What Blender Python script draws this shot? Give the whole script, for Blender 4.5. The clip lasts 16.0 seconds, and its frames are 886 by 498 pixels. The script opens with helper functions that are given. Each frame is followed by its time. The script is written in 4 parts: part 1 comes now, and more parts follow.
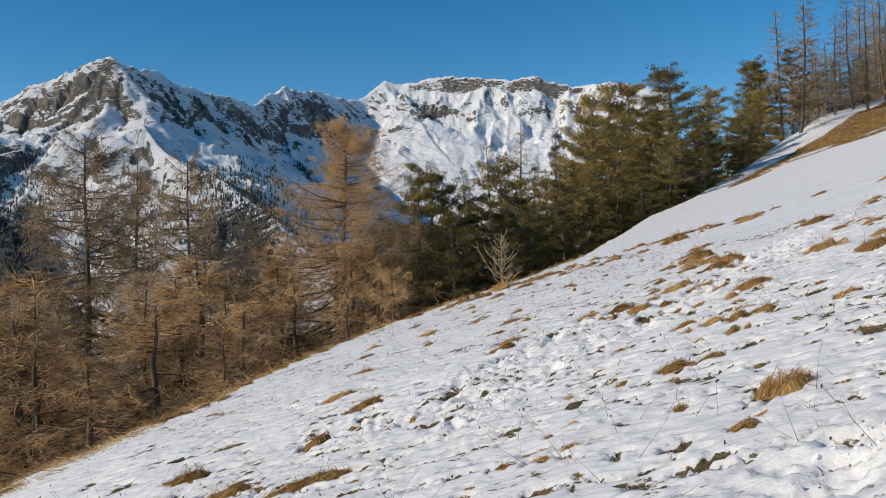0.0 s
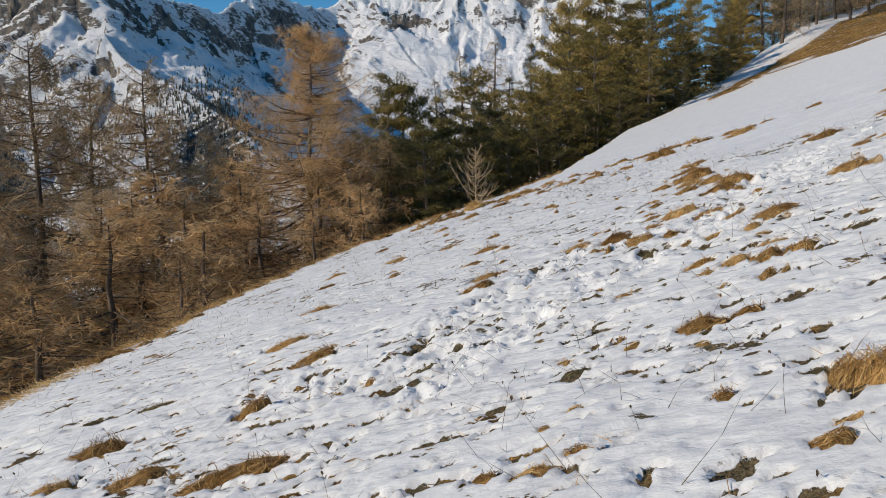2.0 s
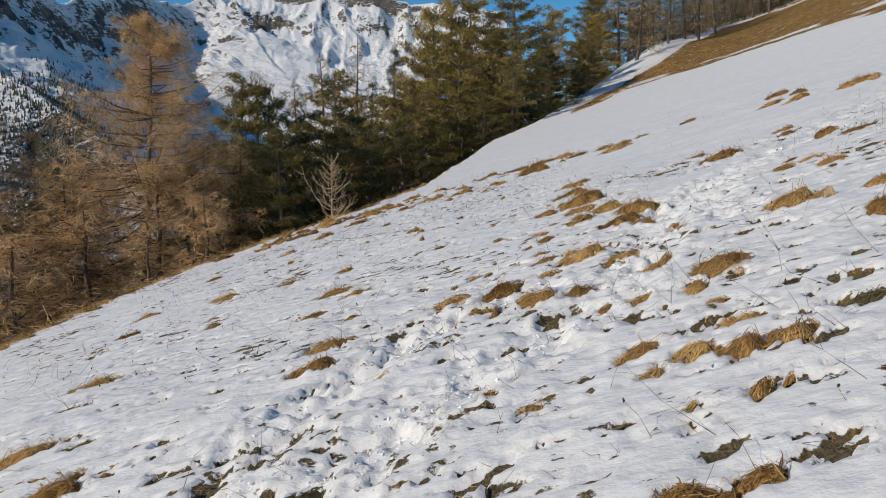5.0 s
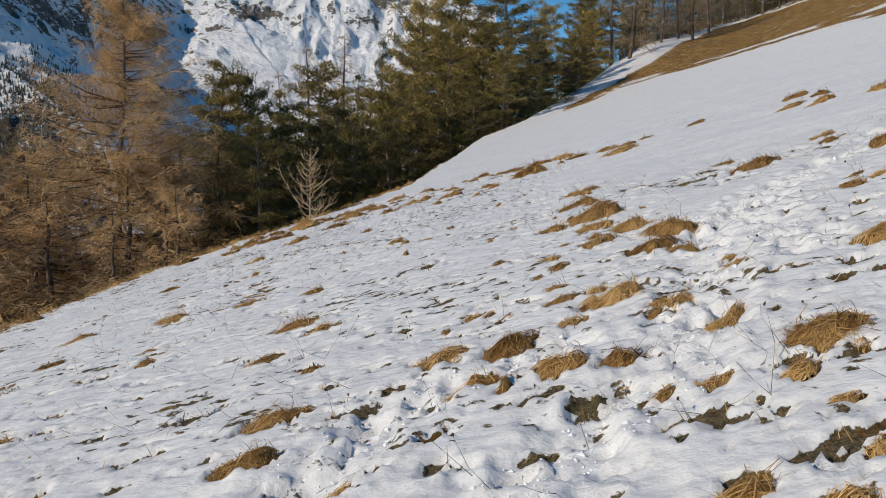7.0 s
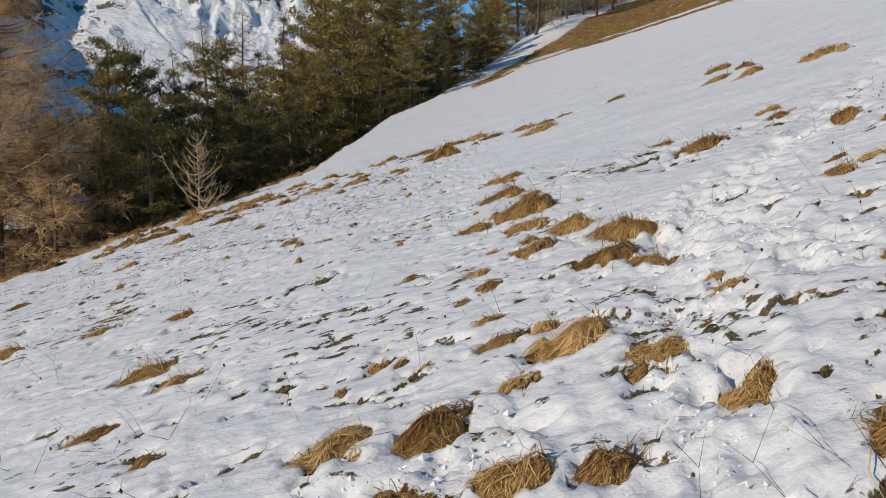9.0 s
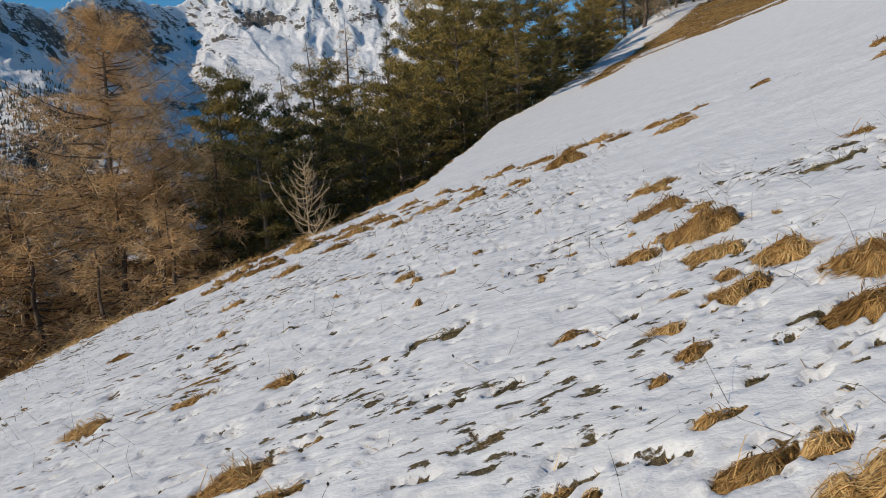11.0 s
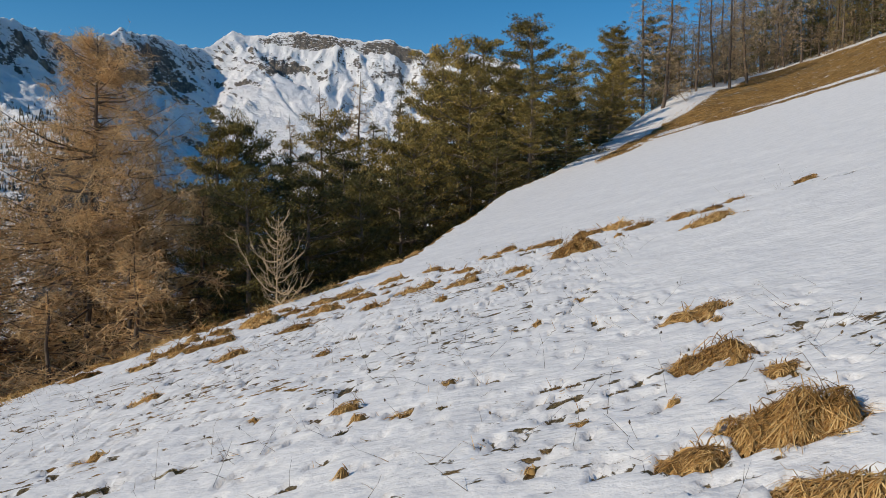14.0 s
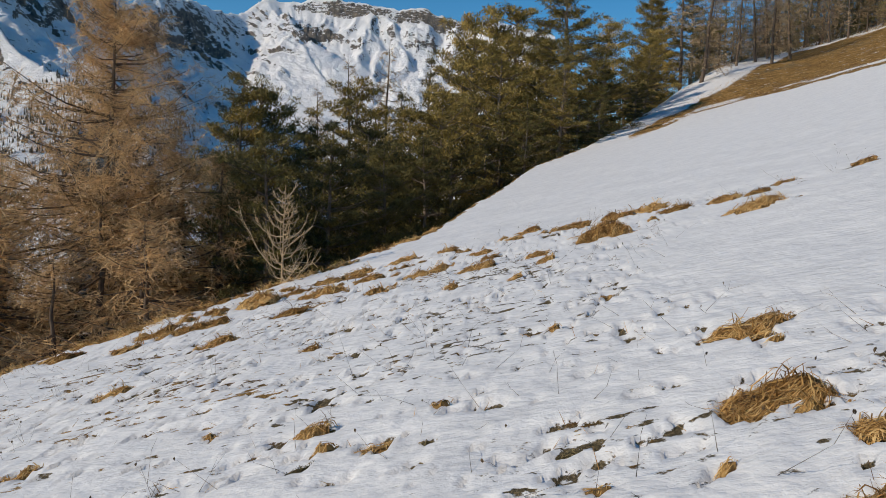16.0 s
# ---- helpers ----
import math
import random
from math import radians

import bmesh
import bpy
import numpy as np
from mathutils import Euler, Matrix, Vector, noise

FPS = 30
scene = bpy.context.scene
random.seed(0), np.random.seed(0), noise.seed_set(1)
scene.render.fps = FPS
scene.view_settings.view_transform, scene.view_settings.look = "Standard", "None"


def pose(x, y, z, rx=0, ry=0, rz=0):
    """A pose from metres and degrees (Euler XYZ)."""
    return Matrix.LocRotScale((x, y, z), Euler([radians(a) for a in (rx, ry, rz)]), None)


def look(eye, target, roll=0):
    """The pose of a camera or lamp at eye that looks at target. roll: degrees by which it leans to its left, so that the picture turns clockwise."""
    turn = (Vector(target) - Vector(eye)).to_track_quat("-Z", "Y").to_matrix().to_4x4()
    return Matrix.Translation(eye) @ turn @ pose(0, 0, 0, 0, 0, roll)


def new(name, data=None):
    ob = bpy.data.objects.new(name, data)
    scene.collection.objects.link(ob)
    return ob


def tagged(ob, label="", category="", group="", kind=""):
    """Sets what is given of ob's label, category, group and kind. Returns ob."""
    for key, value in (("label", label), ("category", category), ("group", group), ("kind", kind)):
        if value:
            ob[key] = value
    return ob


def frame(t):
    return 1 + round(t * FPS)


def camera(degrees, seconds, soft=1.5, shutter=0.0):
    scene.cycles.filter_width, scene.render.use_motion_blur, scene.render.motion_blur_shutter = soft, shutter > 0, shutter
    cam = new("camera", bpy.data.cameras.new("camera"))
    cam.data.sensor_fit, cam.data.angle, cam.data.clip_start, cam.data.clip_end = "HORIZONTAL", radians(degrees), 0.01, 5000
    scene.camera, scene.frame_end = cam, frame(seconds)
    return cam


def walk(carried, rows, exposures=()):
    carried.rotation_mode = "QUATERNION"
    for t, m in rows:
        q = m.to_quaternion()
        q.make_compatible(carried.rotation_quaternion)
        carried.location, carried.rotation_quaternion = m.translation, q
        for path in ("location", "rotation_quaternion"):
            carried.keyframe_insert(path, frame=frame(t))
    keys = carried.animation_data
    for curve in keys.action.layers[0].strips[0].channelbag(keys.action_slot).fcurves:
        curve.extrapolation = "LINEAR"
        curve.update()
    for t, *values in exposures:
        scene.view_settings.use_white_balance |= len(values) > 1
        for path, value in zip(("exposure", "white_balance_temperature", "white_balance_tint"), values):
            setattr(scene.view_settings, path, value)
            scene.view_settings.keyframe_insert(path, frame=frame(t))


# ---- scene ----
cam = camera(58.2, 16.0, soft=0.9)
PATH = [
    (0, (0.129, -1.302, 1.35), (-0.297, 0.652, 1.355), -1.5),
    (0.5, (0.074, -0.888, 1.405), (-0.439, 1.045, 1.402), -0.6),
    (1, (-0.054, -0.42, 1.425), (-0.497, 1.53, 1.391), -0.6),
    (1.5, (-0.113, 0.001, 1.412), (-0.454, 1.969, 1.31), -1.7),
    (2, (-0.176, 0.55, 1.434), (-0.539, 2.506, 1.222), -1.6),
    (2.5, (-0.261, 1.07, 1.421), (-0.551, 3.036, 1.192), 1.8),
    (3, (-0.323, 1.548, 1.481), (-0.397, 3.539, 1.299), 1.8),
    (3.5, (-0.292, 2.088, 1.492), (-0.315, 4.078, 1.298), 0.1),
    (3.7, (-0.3, 2.291, 1.536), (-0.36, 4.279, 1.33), -0.0),
    (5.8, (-0.394, 4.398, 1.611), (-0.399, 6.389, 1.422), -0.6),
    (6, (-0.429, 4.621, 1.603), (-0.438, 6.613, 1.424), -0.5),
    (6.5, (-0.449, 5.088, 1.646), (-0.44, 7.081, 1.473), 0.0),
    (7, (-0.398, 5.611, 1.731), (-0.383, 7.599, 1.517), 0.9),
    (7.5, (-0.35, 6.125, 1.725), (-0.29, 8.11, 1.489), 0.9),
    (8, (-0.325, 6.609, 1.804), (-0.136, 8.584, 1.55), 0.5),
    (8.2, (-0.297, 6.799, 1.783), (-0.066, 8.768, 1.521), 1.1),
    (10.3, (-0.223, 8.842, 1.921), (-0.088, 10.821, 1.664), -3.9),
    (10.5, (-0.244, 8.999, 1.924), (-0.179, 10.983, 1.677), -3.5),
    (11, (-0.391, 9.48, 1.887), (-0.434, 11.465, 1.65), -4.1),
    (11.2, (-0.434, 9.669, 1.891), (-0.47, 11.659, 1.695), -3.2),
    (11.5, (-0.463, 9.959, 1.908), (-0.466, 11.952, 1.743), -2.5),
    (12, (-0.424, 10.474, 1.965), (-0.394, 12.47, 1.838), -0.8),
    (12.5, (-0.342, 10.961, 1.998), (-0.283, 12.958, 1.916), -1.2),
    (13, (-0.234, 11.377, 2.085), (-0.057, 13.369, 2.056), -1.4),
    (13.5, (-0.061, 11.817, 2.155), (0.059, 13.812, 2.1), 0.2),
    (14, (-0.073, 12.278, 2.159), (-0.119, 14.275, 2.072), 1.0),
    (14.5, (-0.101, 12.712, 2.206), (-0.051, 14.705, 2.049), 0.7),
    (15, (0.004, 13.044, 2.227), (0.223, 15.026, 2.065), 1.8),
    (15.5, (0.137, 13.363, 2.287), (0.234, 15.355, 2.13), 1.8),
    (16, (0.148, 13.693, 2.254), (0.032, 15.683, 2.094), 2.4),
]
EXPOSURE = [(0.0, 0.05), (1.0, 0.03), (2.0, -0.03), (3.5, -0.09), (7.0, -0.13), (8.0, -0.13), (10.5, -0.14), (12.5, -0.12), (14.5, -0.05), (16.0, -0.08)]
walk(cam, [(t, look(eye, aim, roll)) for t, eye, aim, roll in PATH], EXPOSURE)

# ---- world and sun ----
SUN_AZ, SUN_EL = -120.0, 27.0
world = bpy.data.worlds.new("sky")
scene.world = world
world.use_nodes = True
_bg = world.node_tree.nodes["Background"]
_sky = world.node_tree.nodes.new("ShaderNodeTexSky")
_sky.sky_type = "NISHITA"
_sky.sun_disc = False
_sky.sun_elevation = radians(SUN_EL)
_sky.sun_rotation = radians(SUN_AZ % 360)
_sky.altitude = 1900
_sky.air_density, _sky.dust_density, _sky.ozone_density = 1.0, 0.0, 1.6
_deep = world.node_tree.nodes.new("ShaderNodeHueSaturation")
_deep.inputs["Saturation"].default_value = 1.42
_deep.inputs["Hue"].default_value = 0.495
world.node_tree.links.new(_sky.outputs[0], _deep.inputs["Color"])
world.node_tree.links.new(_deep.outputs[0], _bg.inputs[0])
_bg.inputs[1].default_value = 0.110
_d = Vector((math.sin(radians(SUN_AZ)) * math.cos(radians(SUN_EL)), math.cos(radians(SUN_AZ)) * math.cos(radians(SUN_EL)), math.sin(radians(SUN_EL))))
sun = new("sun", bpy.data.lights.new("sun", "SUN"))
sun.data.energy, sun.data.angle, sun.data.color = 3.6, radians(0.53), (1.0, 0.868, 0.69)
sun.matrix_world = look(_d * 100, (0, 0, 0))


# ---- numeric noise ----
def hash2(ix, iy, seed):
    h = (ix.astype(np.int64) * 374761393 + iy.astype(np.int64) * 668265263 + seed * 974634541) & 0xFFFFFFFF
    h = ((h ^ (h >> 13)) * 1274126177) & 0xFFFFFFFF
    return ((h ^ (h >> 16)) & 0xFFFF) / 65535.0


def vnoise(x, y, seed=0):
    """Smooth value noise in -1..1."""
    ix, iy = np.floor(x), np.floor(y)
    fx, fy = x - ix, y - iy
    ux, uy = fx * fx * fx * (fx * (fx * 6 - 15) + 10), fy * fy * fy * (fy * (fy * 6 - 15) + 10)
    a, b = hash2(ix, iy, seed), hash2(ix + 1, iy, seed)
    c, d = hash2(ix, iy + 1, seed), hash2(ix + 1, iy + 1, seed)
    return 2 * (a + (b - a) * ux + (c - a) * uy + (a - b - c + d) * ux * uy) - 1


def fbm(x, y, octaves=4, seed=0, gain=0.5):
    out, amp = 0.0, 1.0
    for o in range(octaves):
        out = out + amp * vnoise(x * 2**o + 17.3 * o, y * 2**o - 9.1 * o, seed + o)
        amp *= gain
    return out


def ridged(x, y, octaves=4, seed=0, gain=0.5):
    out, amp = 0.0, 1.0
    for o in range(octaves):
        out = out + amp * (1 - 2 * np.abs(vnoise(x * 2**o + 5.7 * o, y * 2**o + 3.9 * o, seed + o)))
        amp *= gain
    return out


# ---- the lie of the land ----
CREST_AZ = [-100, -70, -50, -40, -32, -25, -18, -12, -7, -4, -2, -0.5, 1, 3, 6, 9, 12]
CREST_R = [8.4, 10.1, 12.1, 13.7, 17.4, 20.2, 23.4, 25.2, 27.3, 29.4, 32.0, 38.0, 44.0, 58.0, 67.0, 88.0, 105.0]


def soft_clip(v, lo, hi, s):
    """Clamp that keeps a slope of s outside the bounds."""
    return np.clip(v, lo, hi) + s * (v - np.clip(v, lo, hi))


def crest_excess(x, y):
    """Metres past the brow where the meadow falls away to the wood."""
    dx, dy = x + 0.3, y - 5.5
    r, az = np.hypot(dx, dy), np.degrees(np.arctan2(dx, dy))
    return np.maximum(r - np.interp(az, CREST_AZ, CREST_R), 0), np.clip((14 - az) / 5, 0, 1) * np.clip((az + 175) / 40, 0, 1), r


def land(x, y):
    """Height of the smooth meadow."""
    x, y = np.asarray(x, float), np.asarray(y, float)
    cx, cy = soft_clip(x, -22, 60, 0.0), soft_clip(y, -6, 125, 0.0)
    z = (-0.0227 + 0.27 * cx + 0.0308 * cy + 0.00302 / 20 * cx * cy + 0.05812 / 20 * cx * np.abs(cx) * np.where(cx > 0, 1, 0)
         - 0.00094 / 20 * cy**2 + 0.00986 / 2000 * cy**3 - 0.02466 / 2000 * cx * cy**2)
    z = z + 0.26 * (x - cx) * np.where(x > 0, 1 / (1 + np.abs(x - cx) / 400), 1 / (1 + np.abs(x - cx) / 900)) + 0.1 * (y - cy) / (1 + np.abs(y - cy) / 200)
    e, fade, r = crest_excess(x, y)
    d = 0.534 * e * e / (e + 3)
    d = d / (1 + d / 24)
    z = z - fade * d - fade * 0.3 * np.maximum(r - 130, 0) / (1 + np.maximum(r - 130, 0) / 1200)
    k = np.clip((11.2 - y) / 5.0, 0, 1)
    z = z - 0.27 * k * k * (3 - 2 * k)
    az, rr = np.degrees(np.arctan2(x, y - 10)), np.hypot(x, y - 10)
    z = z + 1.9 * np.exp(-(((az - 14.5) / 4.5) ** 2)) * np.clip((rr - 82) / 26, 0, 1)
    return z


# ---- where the grass shows: x, y, width, and for the mounds the height ----
MOUNDS = []
MOUNDS += [
    (1.36, 5.20, 0.50, 0.22), (0.60, 5.34, 0.21, 0.08), (-0.38, 6.82, 0.15, 0.07), (0.04, 7.08, 0.16, 0.08), (-3.48, 7.80, 0.40, 0.19), (0.92, 8.43, 0.20, 0.10),
    (1.88, 10.25, 0.55, 0.17), (0.82, 10.69, 0.39, 0.15), (0.44, 10.78, 0.37, 0.16), (1.56, 11.00, 0.37, 0.13), (3.95, 11.64, 0.29, 0.15), (1.43, 11.68, 0.41, 0.11),
    (-0.37, 11.70, 0.45, 0.13), (3.24, 11.89, 0.60, 0.26), (1.17, 12.20, 0.56, 0.24), (1.86, 13.77, 0.50, 0.17), (2.23, 14.43, 0.72, 0.28), (1.48, 14.76, 0.43, 0.15),
    (1.51, 15.14, 0.33, 0.15), (2.01, 15.28, 0.59, 0.21), (1.67, 15.88, 0.49, 0.17), (1.26, 16.65, 0.44, 0.14), (1.86, 16.77, 0.82, 0.29), (5.80, 16.81, 0.49, 0.24),
]
MOUNDS += [
    (2.11, 17.69, 0.33, 0.12), (-1.16, 19.55, 0.31, 0.12), (2.11, 28.02, 0.98, 0.34), (-4.31, 28.72, 1.07, 0.31),
]
MATS = []
MATS += [
    (0.96, 4.45, 0.23), (1.07, 4.64, 0.14), (-0.44, 4.86, 0.27), (-0.78, 4.92, 0.21), (-0.25, 5.03, 0.15), (-0.46, 5.48, 0.12),
    (-0.27, 5.69, 0.11), (-2.92, 6.11, 0.78), (0.63, 6.47, 0.13), (-4.02, 6.58, 0.53), (-2.45, 6.81, 0.14), (0.14, 6.81, 0.12),
    (0.66, 6.92, 0.40), (-5.22, 6.94, 0.42), (1.05, 6.98, 0.23), (-5.13, 7.71, 0.67), (-2.27, 7.72, 0.13), (1.34, 7.78, 0.17),
    (1.50, 7.80, 0.08), (0.95, 7.83, 0.13), (2.62, 8.15, 0.26), (1.76, 8.41, 0.31), (0.15, 8.41, 0.14), (1.46, 8.43, 0.36),
    (1.23, 8.61, 0.31), (-0.11, 8.77, 0.13), (0.94, 8.86, 0.39), (1.66, 8.93, 0.34), (-3.24, 9.04, 0.48), (1.62, 9.43, 0.15),
]
MATS += [
    (-0.93, 9.78, 0.18), (1.59, 9.84, 0.23), (1.19, 10.03, 0.21), (0.92, 10.05, 0.14), (-4.04, 10.09, 0.51), (-1.52, 10.33, 0.45),
    (3.60, 10.56, 0.68), (0.05, 10.67, 0.12), (-0.10, 10.94, 0.36), (-1.56, 11.13, 0.50), (1.24, 11.49, 0.16), (0.19, 11.55, 0.44),
    (0.67, 11.82, 0.25), (-1.45, 12.31, 0.27), (-4.38, 12.33, 0.52), (2.16, 12.37, 0.21), (0.73, 12.56, 0.32), (1.01, 12.58, 0.29),
    (-0.32, 12.60, 0.15), (0.23, 12.60, 0.12), (2.18, 12.62, 0.17), (0.10, 12.81, 0.15), (-0.07, 12.94, 0.19), (0.72, 13.10, 0.21),
    (-2.07, 13.19, 0.37), (2.08, 13.40, 0.39), (4.47, 13.73, 0.38), (0.65, 13.74, 0.18), (-1.58, 13.83, 0.32), (0.88, 13.94, 0.27),
]
MATS += [
    (4.01, 14.17, 0.30), (-3.62, 14.31, 0.22), (4.45, 14.33, 0.32), (-1.98, 14.37, 0.68), (0.90, 14.44, 0.27), (4.35, 14.69, 0.23),
    (0.34, 14.96, 0.29), (-3.84, 15.03, 0.24), (1.12, 15.07, 0.20), (5.75, 15.73, 0.60), (-5.48, 15.90, 0.41), (-2.08, 16.49, 0.43),
    (2.40, 16.51, 0.13), (-3.10, 16.99, 0.35), (0.37, 17.01, 0.12), (-4.28, 17.22, 0.53), (-5.78, 17.53, 0.41), (1.37, 17.61, 0.14),
    (0.75, 17.64, 0.14), (-0.87, 17.70, 0.12), (4.40, 17.83, 0.75), (1.98, 18.16, 0.19), (5.84, 18.38, 0.43), (1.86, 18.44, 0.63),
    (-0.60, 18.95, 0.28), (4.42, 18.99, 0.39), (6.04, 19.01, 0.39), (-0.95, 19.10, 0.15), (2.25, 19.54, 0.16), (-0.16, 19.59, 0.15),
]
MATS += [
    (2.19, 20.02, 0.55), (-2.07, 20.06, 0.18), (-3.81, 20.13, 0.34), (0.81, 21.34, 0.16), (-5.71, 21.35, 0.49), (1.48, 22.56, 0.19),
    (-1.96, 23.06, 0.24), (-4.33, 23.12, 0.42), (9.71, 23.85, 0.86), (8.80, 25.00, 0.72), (0.55, 25.15, 0.20), (-3.86, 25.27, 0.71),
    (-0.38, 25.51, 0.25), (8.54, 25.93, 0.58), (1.02, 26.26, 0.31), (9.59, 26.70, 0.63), (-3.14, 26.72, 0.53), (-7.21, 26.84, 0.71),
    (-1.71, 27.00, 0.53), (4.46, 27.05, 0.82), (-4.73, 27.19, 0.93), (-5.59, 27.33, 0.43), (0.97, 27.42, 0.39), (-0.04, 27.43, 0.59),
    (9.39, 27.81, 0.75), (-2.82, 28.14, 0.90), (-0.75, 28.26, 0.47), (5.15, 28.98, 0.57), (4.53, 29.11, 0.68), (5.84, 29.71, 0.42),
]
MATS += [
    (7.33, 29.76, 0.44), (3.33, 29.80, 0.64), (-2.62, 30.53, 0.61), (-1.73, 30.90, 0.56),
]
MOSSY = []
MOSSY += [
    (1.11, 5.42, 0.21), (-2.02, 5.90, 0.17), (1.29, 5.96, 0.09), (1.86, 6.48, 0.13), (-0.26, 6.56, 0.15), (-1.88, 6.67, 0.23),
    (0.67, 6.72, 0.12), (-0.16, 6.78, 0.12), (-0.79, 6.93, 0.12), (-3.86, 7.29, 0.11), (0.61, 7.86, 0.15), (-0.74, 8.08, 0.13),
    (-1.22, 8.11, 0.22), (1.06, 8.23, 0.12), (-1.49, 8.24, 0.16), (-2.04, 8.39, 0.17), (0.50, 8.63, 0.11), (2.37, 8.72, 0.35),
    (0.77, 8.75, 0.12), (-5.99, 8.83, 0.44), (-5.21, 8.86, 0.42), (2.17, 9.44, 0.14), (0.82, 9.45, 0.09), (0.16, 9.71, 0.20),
    (1.80, 9.71, 0.08), (-7.27, 9.83, 0.51), (-3.47, 10.00, 0.28), (0.48, 10.19, 0.27), (0.18, 10.39, 0.21), (1.86, 10.86, 0.10),
]
MOSSY += [
    (-4.24, 11.37, 0.38), (-2.26, 11.73, 0.36), (-3.21, 11.88, 0.21), (-0.39, 12.86, 0.11), (-0.69, 12.98, 0.16), (-1.01, 13.12, 0.13),
    (1.48, 13.20, 0.15), (1.65, 13.32, 0.12), (1.05, 13.40, 0.14), (-2.43, 13.49, 0.23), (3.46, 13.52, 0.16), (1.53, 13.93, 0.19),
    (-4.14, 14.13, 0.27), (-0.16, 14.39, 0.25), (-0.48, 14.45, 0.15), (3.32, 14.59, 0.31), (-5.44, 14.80, 0.42), (3.37, 15.07, 0.15),
    (1.05, 15.43, 0.20), (-0.63, 16.20, 0.40), (0.73, 16.71, 0.11), (3.87, 16.90, 0.32), (5.47, 17.78, 0.36), (3.51, 17.83, 0.71),
    (0.67, 18.23, 0.22), (3.41, 18.44, 0.43), (3.97, 18.50, 0.39), (-1.07, 18.82, 0.16), (-0.21, 18.84, 0.12), (-2.49, 18.93, 0.27),
]
MOSSY += [
    (-3.12, 18.94, 0.37), (4.02, 19.78, 0.27), (-1.04, 21.12, 0.15),
]


# ---- mesh helpers ----
def mesh_from(name, verts, faces, material=None, smooth=True):
    """A mesh from arrays: verts (n, 3); faces (m, 3) or (m, 4)."""
    me = bpy.data.meshes.new(name)
    verts, faces = np.ascontiguousarray(verts, np.float32), np.ascontiguousarray(faces, np.int32)
    m, k = faces.shape
    me.vertices.add(len(verts))
    me.vertices.foreach_set("co", verts.ravel())
    me.loops.add(m * k)
    me.loops.foreach_set("vertex_index", faces.ravel())
    me.polygons.add(m)
    me.polygons.foreach_set("loop_start", np.arange(m, dtype=np.int32) * k)
    me.polygons.foreach_set("loop_total", np.full(m, k, np.int32))
    me.polygons.foreach_set("use_smooth", np.full(m, smooth, bool))
    me.update(calc_edges=True)
    me.validate()
    if material:
        me.materials.append(material)
    return me


def grid_faces(nu, nv):
    i = np.arange(nu * nv).reshape(nu, nv)
    return np.stack([i[:-1, :-1], i[1:, :-1], i[1:, 1:], i[:-1, 1:]], -1).reshape(-1, 4)


class Bits:
    """Collects quads of many small pieces for one mesh."""

    def __init__(self):
        self.v, self.f, self.n = [], [], 0

    def add(self, verts, faces):
        verts = np.asarray(verts, float).reshape(-1, 3)
        self.v.append(verts)
        self.f.append(np.asarray(faces).reshape(-1, 4) + self.n)
        self.n += len(verts)

    def blades(self, base, tip, width, side=None):
        """Flat tapered slivers from base to tip, one quad each."""
        base, tip = np.asarray(base, float), np.asarray(tip, float)
        ax = tip - base
        ref = np.random.randn(*base.shape) if side is None else side
        s = np.cross(ax, ref)
        s /= np.linalg.norm(s, axis=1, keepdims=True) + 1e-9
        w = np.broadcast_to(np.asarray(width, float), (len(base),))[:, None]
        v = np.stack([base - s * w / 2, base + s * w / 2, tip + s * w * 0.15, tip - s * w * 0.15], 1)
        self.add(v.reshape(-1, 3), np.arange(4 * len(base)).reshape(-1, 4))

    def leaves(self, base, tip, width, facing=None):
        """Flat spindles, widest past the middle; facing: which way their flat side looks."""
        base, tip = np.asarray(base, float), np.asarray(tip, float)
        ax = tip - base
        s = np.cross(ax, np.random.randn(*base.shape) if facing is None else facing)
        s /= np.linalg.norm(s, axis=1, keepdims=True) + 1e-9
        w = np.broadcast_to(np.asarray(width, float), (len(base),))[:, None]
        mid = base + ax * 0.55
        v = np.stack([base, mid + s * w / 2, tip, mid - s * w / 2], 1)
        self.add(v.reshape(-1, 3), np.arange(4 * len(base)).reshape(-1, 4))

    def tube(self, pts, radii, sides=4):
        pts, radii = np.asarray(pts, float), np.asarray(radii, float)
        t = np.gradient(pts, axis=0)
        t /= np.linalg.norm(t, axis=1, keepdims=True) + 1e-9
        up = np.where(np.abs(t[:, 2:]) > 0.9, [[1.0, 0, 0]], [[0, 0, 1.0]])
        u = np.cross(t, up)
        u /= np.linalg.norm(u, axis=1, keepdims=True) + 1e-9
        w = np.cross(t, u)
        a = np.arange(sides) * 2 * np.pi / sides
        ring = pts[:, None] + radii[:, None, None] * (np.cos(a)[None, :, None] * u[:, None] + np.sin(a)[None, :, None] * w[:, None])
        n = len(pts)
        i = np.arange(n * sides).reshape(n, sides)
        j = np.roll(i, -1, 1)
        self.add(ring.reshape(-1, 3), np.stack([i[:-1], j[:-1], j[1:], i[1:]], -1))

    def mesh(self, name, material, smooth=False):
        return mesh_from(name, np.concatenate(self.v), np.concatenate(self.f), material, smooth)


def part(name, data, parent, label=""):
    ob = new(name, data)
    ob.parent = parent
    return tagged(ob, label)


# ---- materials ----
def material(name):
    m = bpy.data.materials.new(name)
    m.use_nodes = True
    nt = m.node_tree
    return m, nt, nt.nodes["Principled BSDF"]


